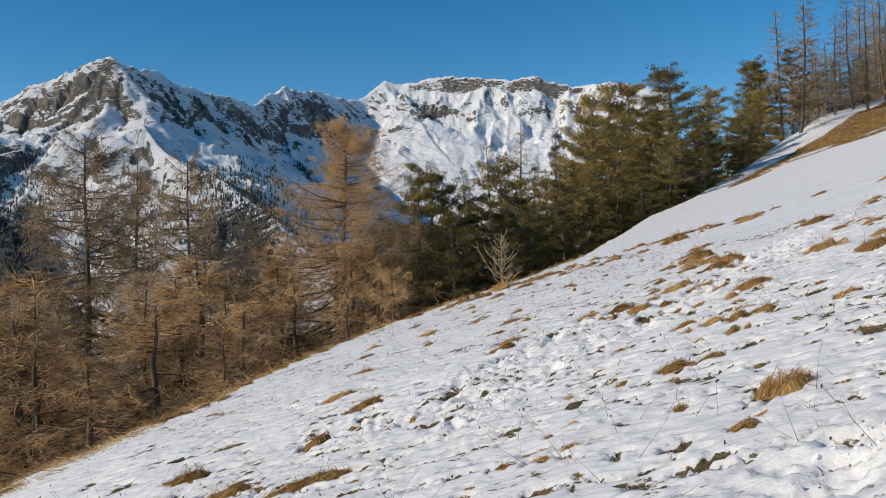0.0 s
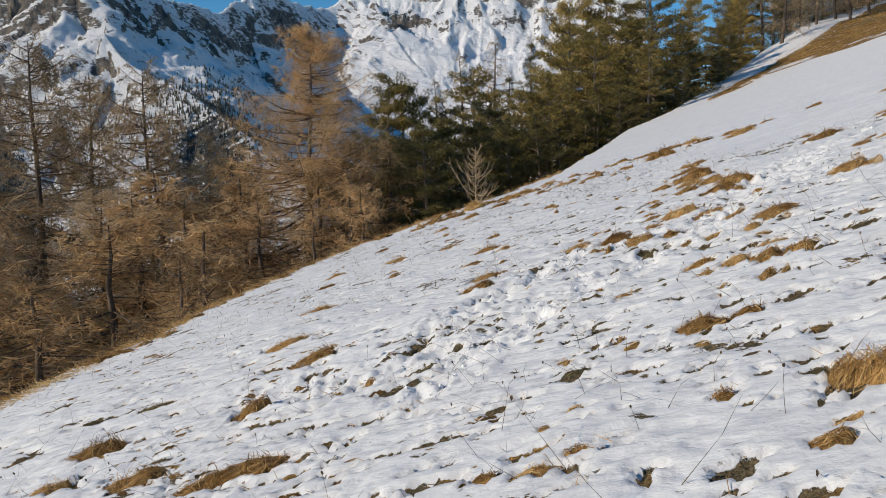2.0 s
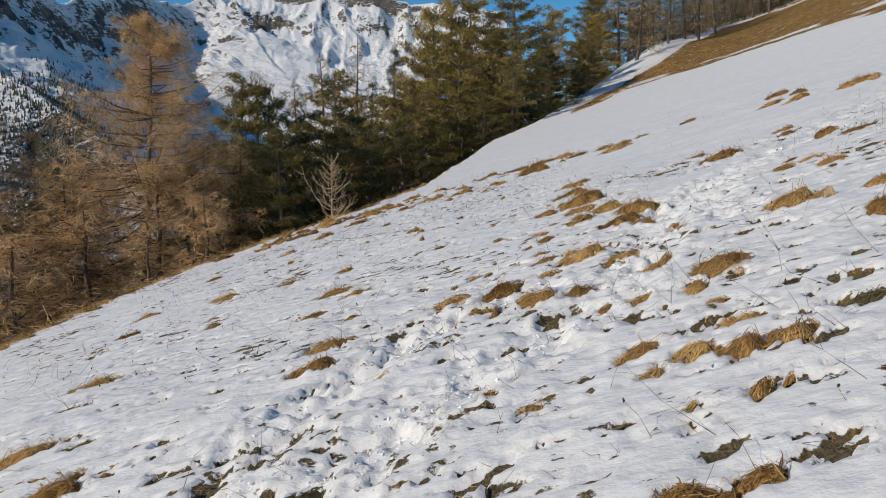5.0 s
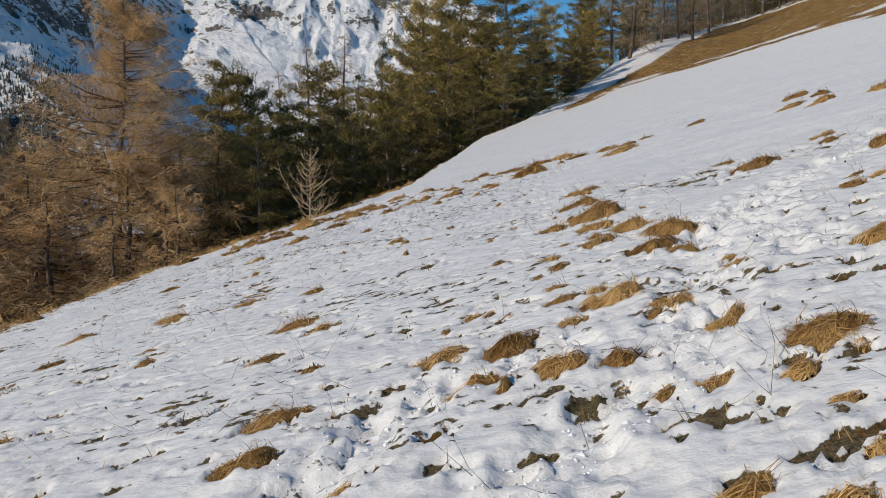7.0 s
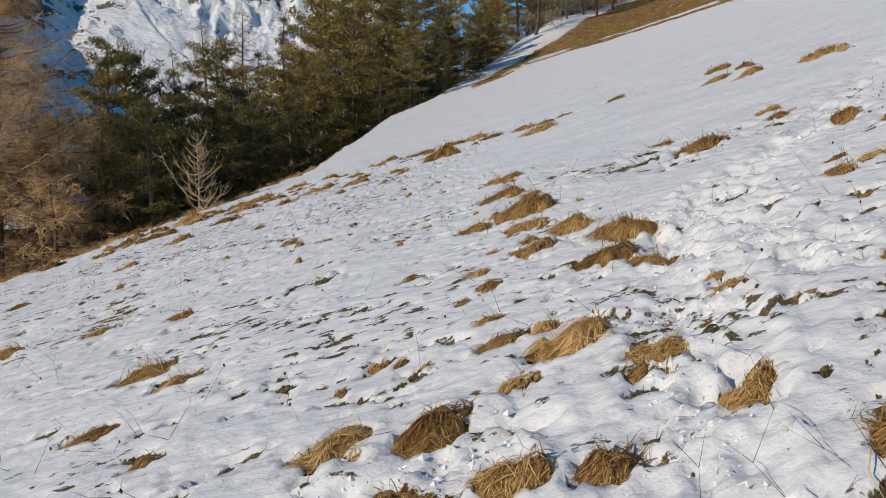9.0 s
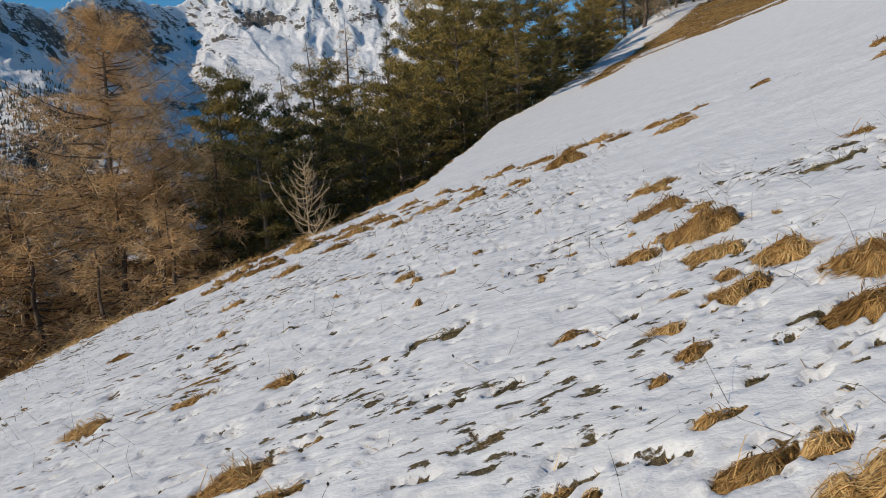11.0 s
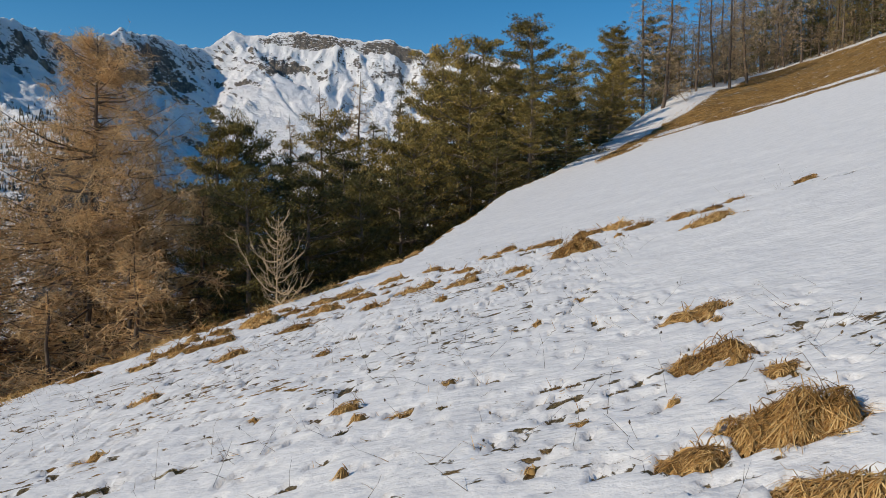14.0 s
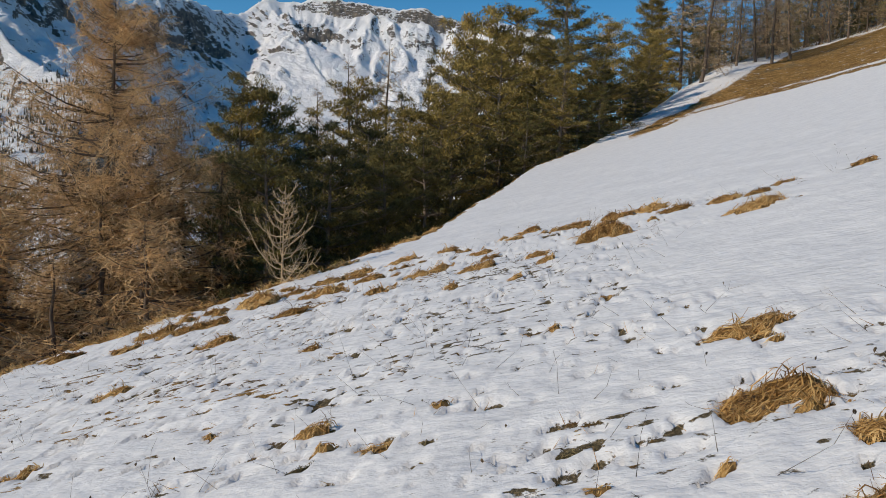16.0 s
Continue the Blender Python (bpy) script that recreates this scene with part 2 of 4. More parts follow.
def ramp(nt, src, stops):
    r = nt.nodes.new("ShaderNodeValToRGB")
    el = r.color_ramp.elements
    while len(el) < len(stops):
        el.new(0.5)
    for e, (p, c) in zip(el, stops):
        e.position, e.color = p, (*c, 1)
    nt.links.new(src, r.inputs[0])
    return r.outputs[0]


def mapped(nt, scale=(1, 1, 1), rot=(0, 0, 0)):
    tc = nt.nodes.new("ShaderNodeTexCoord")
    mp = nt.nodes.new("ShaderNodeMapping")
    mp.inputs["Scale"].default_value = scale
    mp.inputs["Rotation"].default_value = [radians(a) for a in rot]
    nt.links.new(tc.outputs["Object"], mp.inputs["Vector"])
    return mp.outputs[0]


def noise_tex(nt, vec, scale, detail=4.0, rough=0.55):
    n = nt.nodes.new("ShaderNodeTexNoise")
    n.inputs["Scale"].default_value, n.inputs["Detail"].default_value, n.inputs["Roughness"].default_value = scale, detail, rough
    nt.links.new(vec, n.inputs["Vector"])
    return n.outputs["Fac"]


def mix(nt, fac, a, b):
    m = nt.nodes.new("ShaderNodeMix")
    m.data_type = "RGBA"
    for sock, v in ((m.inputs[0], fac), (m.inputs[6], a), (m.inputs[7], b)):
        if isinstance(v, (int, float)):
            sock.default_value = v
        elif isinstance(v, tuple):
            sock.default_value = (*v, 1)
        else:
            nt.links.new(v, sock)
    return m.outputs[2]


def maths(nt, op, a, b=None, clamp=False):
    m = nt.nodes.new("ShaderNodeMath")
    m.operation, m.use_clamp = op, clamp
    for sock, v in zip(m.inputs, (a, b)):
        if v is None:
            continue
        if isinstance(v, (int, float)):
            sock.default_value = v
        else:
            nt.links.new(v, sock)
    return m.outputs[0]


def bump(nt, bsdf, height, strength, distance):
    b = nt.nodes.new("ShaderNodeBump")
    b.inputs["Strength"].default_value, b.inputs["Distance"].default_value = strength, distance
    nt.links.new(height, b.inputs["Height"])
    nt.links.new(b.outputs[0], bsdf.inputs["Normal"])


def attribute(nt, name):
    a = nt.nodes.new("ShaderNodeAttribute")
    a.attribute_name = name
    return a.outputs["Fac"]


def snow_ground_material():
    m, nt, b = material("snowy_meadow")
    vec = mapped(nt)
    grass, straw_share, pock = attribute(nt, "grass"), attribute(nt, "straw"), attribute(nt, "pock")
    fine = noise_tex(nt, vec, 34.0, 6, 0.6)
    crust = noise_tex(nt, mapped(nt, (1, 1.5, 1), (0, 0, 20)), 6.5, 4, 0.55)
    mid = noise_tex(nt, vec, 2.2, 5, 0.6)
    blade = noise_tex(nt, mapped(nt, (70, 16, 40), (0, 0, 25)), 1.0, 4, 0.75)
    blade_b = noise_tex(nt, mapped(nt, (22, 75, 40), (0, 0, -20)), 1.0, 4, 0.75)
    snow = mix(nt, ramp(nt, maths(nt, "ADD", maths(nt, "MULTIPLY", mid, 0.6), maths(nt, "MULTIPLY", crust, 0.4)), [(0.36, (0, 0, 0)), (0.6, (1, 1, 1))]), (0.69, 0.685, 0.68), (0.82, 0.81, 0.795))
    straw = ramp(nt, maths(nt, "MAXIMUM", blade, blade_b), [(0.38, (0.045, 0.027, 0.012)), (0.5, (0.24, 0.138, 0.047)), (0.60, (0.52, 0.325, 0.118)), (0.74, (0.70, 0.49, 0.22))])
    # turf tone, dark enough to double as shadow inside the snow slots
    moss = ramp(nt, maths(nt, "MAXIMUM", blade, blade_b), [(0.38, (0.036, 0.03, 0.02)), (0.52, (0.125, 0.10, 0.06)), (0.70, (0.32, 0.24, 0.135))])
    kind = ramp(nt, maths(nt, "ADD", straw_share, maths(nt, "MULTIPLY", maths(nt, "SUBTRACT", noise_tex(nt, vec, 3.1, 3), 0.5), 1.1)), [(0.44, (0, 0, 0)), (0.60, (1, 1, 1))])
    worn = ramp(nt, noise_tex(nt, mapped(nt, (1, 1.6, 1)), 1.1, 8, 0.72), [(0.43, (0.85, 0.85, 0.85)), (0.56, (0, 0, 0))])
    straw = mix(nt, worn, straw, (0.095, 0.051, 0.018))
    earth = mix(nt, kind, moss, straw)
    edge = maths(nt, "ADD", grass, maths(nt, "MULTIPLY", maths(nt, "SUBTRACT", fine, 0.5), 0.9))
    edge = maths(nt, "ADD", edge, maths(nt, "MULTIPLY", maths(nt, "SUBTRACT", crust, 0.5), 0.5))
    edge = maths(nt, "ADD", edge, maths(nt, "MULTIPLY", maths(nt, "SUBTRACT", mid, 0.5), 0.55))
    flecks = ramp(nt, noise_tex(nt, mapped(nt, (1, 1.5, 1), (0, 0, 35)), 0.8, 6, 0.68), [(0.60, (0, 0, 0)), (0.68, (0.9, 0.9, 0.9))])
    edge = maths(nt, "SUBTRACT", edge, maths(nt, "MULTIPLY", flecks, maths(nt, "SUBTRACT", 1.0, pock, True)))
    mask = ramp(nt, edge, [(0.44, (0, 0, 0)), (0.54, (1, 1, 1))])
    # small melted slots where stems stand, drawn out along the slope
    slots = noise_tex(nt, mapped(nt, (1, 1.8, 1), (0, 0, 12)), 4.4, 5, 0.62)
    where = maths(nt, "MULTIPLY", maths(nt, "ADD", noise_tex(nt, vec, 0.45, 2), 0.5), pock)
    # turf colour painted here also stands for the shadow in shallow slots
    slot = ramp(nt, maths(nt, "MULTIPLY", slots, where), [(0.628, (0, 0, 0)), (0.668, (1, 1, 1))])
    mask = maths(nt, "MAXIMUM", mask, slot)
    nt.links.new(mix(nt, mask, snow, earth), b.inputs["Base Color"])
    nt.links.new(ramp(nt, mask, [(0, (0.55, 0.55, 0.55)), (1, (0.95, 0.95, 0.95))]), b.inputs["Roughness"])
    nt.links.new(ramp(nt, mask, [(0, (0.3, 0.3, 0.3)), (1, (0.03, 0.03, 0.03))]), b.inputs["Specular IOR Level"])
    h = maths(nt, "ADD", maths(nt, "MULTIPLY", fine, 0.14), crust)
    h = maths(nt, "ADD", h, maths(nt, "MULTIPLY", maths(nt, "MULTIPLY", maths(nt, "MAXIMUM", blade, blade_b), mask), 1.2))
    h = maths(nt, "SUBTRACT", h, maths(nt, "MULTIPLY", mask, 0.9))
    bump(nt, b, h, 0.75, 0.03)
    return m


def mountain_material():
    m, nt, b = material("snowy_rock")
    vec = mapped(nt)
    rock = attribute(nt, "rock")
    wood = attribute(nt, "wood")
    n1 = noise_tex(nt, mapped(nt, (1, 1, 2.6), (8, 5, 30)), 0.045, 12, 0.76)
    n2 = noise_tex(nt, mapped(nt, (1.0, 1.0, 0.45)), 0.06, 8, 0.75)
    stone = ramp(nt, n2, [(0.36, (0.045, 0.044, 0.046)), (0.52, (0.15, 0.132, 0.115)), (0.66, (0.38, 0.295, 0.205))])
    mask = ramp(nt, maths(nt, "ADD", rock, maths(nt, "MULTIPLY", maths(nt, "SUBTRACT", n1, 0.5), 2.3)), [(0.47, (0, 0, 0)), (0.515, (1, 1, 1))])
    base = mix(nt, mask, (0.92, 0.92, 0.93), stone)
    n3 = noise_tex(nt, vec, 0.09, 6, 0.75)
    trees = ramp(nt, maths(nt, "ADD", wood, maths(nt, "MULTIPLY", maths(nt, "SUBTRACT", n3, 0.5), 1.8)), [(0.45, (0, 0, 0)), (0.53, (1, 1, 1))])
    # wood colour is dark and bluish to hold the valley's shade and haze too
    nt.links.new(mix(nt, trees, base, (0.055, 0.062, 0.066)), b.inputs["Base Color"])
    b.inputs["Roughness"].default_value = 0.8
    bump(nt, b, maths(nt, "ADD", n1, maths(nt, "MULTIPLY", mask, -0.25)), 0.8, 16.0)
    return m


def leaf_material(name, dark, mid_c, light, rough=0.6, translucent=0.25, mottle=0.38):
    m, nt, b = material(name)
    g = nt.nodes.new("ShaderNodeNewGeometry")
    info = nt.nodes.new("ShaderNodeObjectInfo")
    big = noise_tex(nt, mapped(nt), 0.9, 3)
    v = maths(nt, "ADD", maths(nt, "MULTIPLY", g.outputs["Random Per Island"], mottle), maths(nt, "MULTIPLY", big, 1.12 - mottle))
    v = maths(nt, "ADD", v, maths(nt, "MULTIPLY", maths(nt, "SUBTRACT", info.outputs["Random"], 0.5), 0.25))
    c = ramp(nt, v, [(0.30, dark), (0.56, mid_c), (0.82, light)])
    nt.links.new(c, b.inputs["Base Color"])
    b.inputs["Roughness"].default_value = rough
    b.inputs["Specular IOR Level"].default_value = 0.2
    if translucent:
        tr = nt.nodes.new("ShaderNodeBsdfTranslucent")
        nt.links.new(c, tr.inputs[0])
        ms = nt.nodes.new("ShaderNodeMixShader")
        ms.inputs[0].default_value = translucent
        out = nt.nodes["Material Output"]
        nt.links.new(b.outputs[0], ms.inputs[1])
        nt.links.new(tr.outputs[0], ms.inputs[2])
        nt.links.new(ms.outputs[0], out.inputs[0])
    return m


def bark_material(name, a, c):
    m, nt, b = material(name)
    n = noise_tex(nt, mapped(nt, (6, 6, 1.2)), 2.5, 6, 0.7)
    nt.links.new(ramp(nt, n, [(0.3, a), (0.7, c)]), b.inputs["Base Color"])
    b.inputs["Roughness"].default_value = 0.9
    bump(nt, b, n, 0.8, 0.03)
    return m


MEADOW = snow_ground_material()
ROCK = mountain_material()
LARCH_TWIG = leaf_material("larch_twig", (0.20, 0.13, 0.066), (0.58, 0.385, 0.19), (0.84, 0.60, 0.33), 0.7, 0.32)
LARCH_GREY = leaf_material("larch_grey_twig", (0.18, 0.13, 0.078), (0.48, 0.35, 0.20), (0.76, 0.59, 0.38), 0.7, 0.32)
# needle tones carry sunlit gold in the first, the wood's shade in the second
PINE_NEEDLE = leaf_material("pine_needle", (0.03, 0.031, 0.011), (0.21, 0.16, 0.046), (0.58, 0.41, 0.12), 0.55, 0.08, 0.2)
PINE_DARK_SHADED = leaf_material("pine_dark_needle", (0.022, 0.026, 0.011), (0.12, 0.105, 0.035), (0.34, 0.26, 0.08), 0.55, 0.08, 0.2)
# distance haze is put into this paler, greyer fir colour
FAR_HAZY_FIR = leaf_material("far_fir", (0.05, 0.054, 0.048), (0.085, 0.082, 0.068), (0.13, 0.115, 0.085), 0.8, 0.0)
BARK = bark_material("larch_bark", (0.05, 0.035, 0.025), (0.17, 0.125, 0.09))
PINE_BARK = bark_material("pine_bark", (0.09, 0.07, 0.055), (0.27, 0.215, 0.17))
STRAW = leaf_material("dry_grass", (0.16, 0.080, 0.026), (0.55, 0.325, 0.112), (0.86, 0.62, 0.29), 0.5, 0.25)
DULL_STRAW = leaf_material("dull_grass", (0.07, 0.055, 0.026), (0.20, 0.155, 0.07), (0.45, 0.34, 0.17), 0.7, 0.15)
MOSS = leaf_material("moss", (0.03, 0.026, 0.014), (0.085, 0.07, 0.036), (0.18, 0.14, 0.072), 0.9, 0.0)
# straw darkened for the shade deep between the blades
THATCH_SHADED = leaf_material("matted_thatch", (0.07, 0.042, 0.017), (0.24, 0.145, 0.053), (0.46, 0.29, 0.11), 0.9, 0.0)
SNOW_CRUMB = leaf_material("snow_crumb", (0.74, 0.75, 0.77), (0.82, 0.82, 0.83), (0.88, 0.88, 0.88), 0.6, 0.0)
STALK = leaf_material("dry_stalk", (0.05, 0.038, 0.025), (0.12, 0.085, 0.05), (0.24, 0.17, 0.10), 0.7, 0.0)
PALE_WOOD = leaf_material("pale_dry_twig", (0.30, 0.21, 0.12), (0.42, 0.31, 0.19), (0.55, 0.42, 0.27), 0.7, 0.0)


# ---- ground: one sheet from the meadow to the horizon ----
def axis_steps(lo, hi, step, near_end, ends, grow, far_grow):
    """Even steps from lo to hi, slowly widening ones to near_end, then fast ones to the ends."""
    def run(start, stop_near, stop, sign):
        out, d, v = [], step, start
        while sign * (stop - v) > 0:
            d *= grow if sign * (stop_near - v) > 0 else far_grow
            v += sign * d
            out.append(v)
        return out
    return np.concatenate([run(lo, near_end[0], ends[0], -1)[::-1], np.arange(lo, hi + 1e-6, step), run(hi, near_end[1], ends[1], 1)])


def smooth(t):
    t = np.clip(t, 0, 1)
    return t * t * (3 - 2 * t)


def combed(x, y):
    """Distances along and across the lie of the slope, in which melt and grass are drawn out."""
    return 0.975 * x + 0.22 * y, 0.975 * y - 0.22 * x


RIM_X, RIM_Y = [-5.9, -4.6, -2.7, -0.5, 1.8, 3.3, 4.8, 7.2, 9.3], [27.9, 29.1, 30.1, 30.2, 30.3, 30.1, 29.8, 29.4, 27.2]


def drift_rim(x, y):
    """A thawed line that crosses the upper drift."""
    return np.exp(-(((y - np.interp(x, RIM_X, RIM_Y) + 0.5 * fbm(x * 0.6, y * 0.6, 2, 9)) / 0.6) ** 2)) * (x > -6) * (x < 9)


def rough_zone(x, y):
    """Where the thin snow is pocked: all but the drifts high on the slope."""
    a = np.maximum(np.clip((31.5 - y) / 2, 0, 1), drift_rim(x, y))
    wav = 0.8 * fbm(x * 0.3, y * 0.3, 2, 5)
    drift = np.clip((x - 1.5 - 0.10 * (y - 18) + wav) / 1.2, 0, 1) * np.clip((y - 18.6 + wav) / 1.6, 0, 1)
    pillow = np.exp(-(((x - 3.7) / 1.3) ** 4) - ((y - 15.6) / 1.0) ** 4)
    return a * np.clip(1 - 0.94 * np.maximum(drift, pillow) + 0.8 * drift_rim(x, y), 0, 1)


TRACKS = [[(-1.7, 9.1), (-1.3, 9.7), (-0.8, 10.6), (-0.3, 11.0), (0.4, 11.3)], [(-1.6, 7.1), (-1.0, 8.3), (-0.4, 8.9), (0.0, 9.4), (1.0, 10.2), (1.4, 11.1), (2.0, 12.6), (2.7, 14.4)],
          [(2.4, 14.6), (3.0, 14.7), (2.9, 13.4), (2.8, 12.4)], [(3.0, 14.7), (5.3, 16.6), (7.5, 19.1), (10.0, 21.7)], [(-3.4, 8.2), (-2.4, 7.8), (-1.6, 8.2)], [(1.1, 3.2), (1.6, 3.6)]]


def track_distance(x, y):
    d = np.full_like(x, 9.0)
    for line in TRACKS:
        for (ax, ay), (bx, by) in zip(line[:-1], line[1:]):
            k = np.clip(((x - ax) * (bx - ax) + (y - ay) * (by - ay)) / ((bx - ax) ** 2 + (by - ay) ** 2), 0, 1)
            d = np.minimum(d, np.hypot(x - ax - k * (bx - ax), y - ay - k * (by - ay)))
    return d


def relief(x, y):
    """Small snow relief (soft waves, melt slots, a trodden track) and how far the slots take bare, shadow-dark turf
    colour.
    """
    near = np.clip(1.35 - np.hypot(x, y - 14) / 50, 0, 1)
    al, ac = combed(x, y)
    rz = rough_zone(x, y) * near * np.clip((y - 1.2) / 1.6, 0, 1)
    z = near * (0.035 * fbm(x * 0.4, y * 0.4, 2, 3) + 0.010 * fbm(al * 1.1, ac * 1.8, 2, 7))
    z = z + rz * (0.008 * fbm(al * 2.6, ac * 6.0, 3, 23) + 0.004 * ridged(al * 5.0, ac * 9.0, 2, 25, 0.6))
    busy = np.clip(0.5 + 0.9 * fbm(x * 0.35, y * 0.35, 2, 29), 0, 1) * 0.45 + np.interp(y, [4, 10.5, 12.5, 15, 18, 22, 30], [0.76, 0.68, 0.20, 0.04, 0.08, 0.30, 0.45])
    busy = busy + 0.40 * np.clip((x - 3.0) / 1.0, 0, 1) * np.clip((y - 12.5) / 1.5, 0, 1) * np.clip((20.5 - y) / 2, 0, 1)
    busy = busy + 0.75 * drift_rim(x, y)
    n = fbm(al * 2.7, ac * 6.8, 4, 27, 0.66)
    bar = 0.94 - 0.44 * busy
    z = z - rz * 0.046 * smooth((n - bar) / 0.12) + rz * 0.009 * np.exp(-(((n - bar + 0.07) / 0.06) ** 2))
    bare = np.clip((n - bar - 0.11) / 0.13, 0, 1) * rz * np.interp(y, [13, 16], [1.0, 0.72])
    # shallow dents that do not reach the turf
    m = fbm(al * 3.4 + 40, ac * 6.0, 3, 61, 0.65)
    z = z - rz * 0.016 * smooth((m - 0.40) / 0.12) * np.interp(y, [11, 15], [1.0, 0.6])
    tread = np.exp(-((track_distance(x, y) / 0.36) ** 2))
    lumps = 0.6 * ridged(x * 4.2, y * 4.2, 2, 77, 0.6) + 0.55 * fbm(x * 10, y * 10, 2, 79, 0.7)
    steps = smooth((fbm(x * 2.6, y * 2.6, 2, 75) - 0.15) / 0.12)
    z = z + tread * (0.048 * lumps - 0.040 - 0.055 * steps) + 0.03 * np.exp(-(((track_distance(x, y) - 0.42) / 0.12) ** 2)) * (0.4 + 0.6 * lumps) * near
    bare = np.maximum(bare * (1 - 0.6 * tread), np.clip(tread - 0.72, 0, 1) * np.clip(-lumps * 3.0 - 0.9, 0, 1) * 3.0)
    return z, np.clip(bare, 0, 1)


def cover(x, y):
    """How much bare grass shows at the brow, on the thawed band and in the wood: 0 snow, 1 grass."""
    e, fade, r = crest_excess(x, y)
    signed = r - np.interp(np.degrees(np.arctan2(x + 0.3, y - 5.5)), CREST_AZ, CREST_R)
    al, ac = combed(x, y)
    streaks = np.clip(0.55 + 1.1 * fbm(al * 1.3, ac * 4.5, 3, 35), 0, 1)
    brow = np.maximum(np.exp(-((e - 0.25) ** 2) / 0.5) * (e > 0), np.exp(-(((signed - 0.1) / 0.5) ** 2)) * streaks) * fade * (r < 36)
    brow = np.maximum(brow, np.clip((signed + 0.7 + 0.6 * streaks) / 0.5, 0, 1) * (r > 30) * (r < 75) * fade)
    g = 1.0 * brow * np.clip(0.75 + 0.8 * fbm(x * 0.8, y * 0.8, 3, 31), 0, 1)
    az, rr = np.degrees(np.arctan2(x, y - 10)), np.hypot(x, y - 10)
    lo, hi = np.interp(az, BAND_AZ, BAND_LOW), np.interp(az, BAND_AZ, BAND_HIGH)
    wav = 3.0 * fbm(x * 0.10, y * 0.10, 3, 41)
    band = np.clip((rr - lo + wav) / 2.0, 0, 1) * np.clip((hi - rr + wav) / 2.5, 0, 1) * (az > 6) * (az < 120)
    streak = np.clip(0.95 - np.abs(rr - lo - 4.5 - 0.25 * (az - 15) + 0.6 * wav) / (2.6 + 0.12 * (az - 15)), 0, 1) * (az > 11) * np.clip(1.1 + 0.9 * fbm(x * 0.12, y * 0.12, 2, 49), 0, 1)
    g = np.maximum(g, band * np.clip(1.15 - 1.5 * streak + 0.55 * fbm(x * 0.35, y * 0.25, 4, 43), 0, 1))
    top = np.clip((rr - hi - 24 + 1.2 * np.clip(az - 16, 0, 18)) / 6, 0, 1) * (az > 6) * (az < 120)
    g = np.maximum(g, top * np.clip(0.8 + 0.6 * fbm(x * 0.3, y * 0.3, 3, 47), 0, 1))
    wood = np.clip((e - 4) / 4, 0, 1) * fade
    return np.maximum(g, wood * np.clip(0.92 + 0.6 * fbm(x * 0.4, y * 0.4, 3, 51), 0, 1))


BAND_AZ = [6, 8.4, 10.8, 13.3, 15, 17.4, 19.5, 22.6, 25.4, 28.3, 35, 50, 120]
BAND_LOW = [57, 59, 64.5, 74, 74.5, 74, 73, 71, 67, 61, 54, 47, 40]
BAND_HIGH = [58, 63, 76, 90, 95, 109, 127, 132, 131, 125, 115, 100, 90]
gx = axis_steps(-4.4, 4.2, 0.036, (-20, 12), (-4300, 4300), 1.018, 1.075)
gy = axis_steps(3.3, 15.0, 0.036, (1.5, 62), (-4300, 4600), 1.011, 1.06)
GX, GY = np.meshgrid(gx, gy, indexing="ij")
rel, slots = relief(GX, GY)
GZ = land(GX, GY)
thaw = cover(GX, GY)
grass_cover = np.maximum(thaw, 0.92 * slots)
straw_share = np.where(thaw > slots, 0.78 + 0.25 * fbm(GX * 0.3, GY * 0.22, 4, 53, 0.65), 0.40)
pock = rough_zone(GX, GY) * np.clip(1.2 - np.hypot(GX, GY - 14) / 60, 0, 1)


def spot(x, y, tx, ty, w, d):
    """Ragged patch outline: under 1 inside."""
    u, v = combed(x - tx, y - ty)
    return np.hypot(u / (0.5 * w), v / (0.5 * d)) * (1 + 0.42 * fbm(x * 2.6 / w, y * 2.6 / w, 2, 15)) + 0.24 * fbm(x * 10, y * 10, 2, 16)


# each patch: x, y, width, depth, height, kind
random.seed(23)
PATCHES = [(x, y, w * 0.80, w * random.uniform(0.56, 0.72), h * (0.5 if 6 < y < 13 else 0.58), "mound") for x, y, w, h in MOUNDS]
PATCHES += [(x, y, w * 0.95, w * random.uniform(0.40, 0.68), random.uniform(0.025, 0.05) + (0.05 if y < 20 else 0.08) * w, "mat") for x, y, w in MATS]
PATCHES += [(x, y, w * 1.1, w * random.uniform(0.30, 0.5), 0.012, "moss") for x, y, w in MOSSY]
for i in range(46):
    az = -48 + 46 * (i + random.random()) / 46
    rad = float(np.interp(az, CREST_AZ, CREST_R)) + random.uniform(-0.7, 0.4)
    w = random.uniform(0.25, 0.7)
    PATCHES.append((-0.3 + rad * math.sin(radians(az)), 5.5 + rad * math.cos(radians(az)), w, w * 0.6, 0.06, "mat"))
for i in range(52):
    x, w = -5.9 + 9.6 * ((i + random.random()) / 52) ** 1.35, random.uniform(0.16, 0.62)
    PATCHES.append((x, float(np.interp(x, RIM_X, RIM_Y)) + random.gauss(-0.4, 0.7), w, w * random.uniform(0.45, 0.65), 0.03 + 0.09 * w, "mat"))
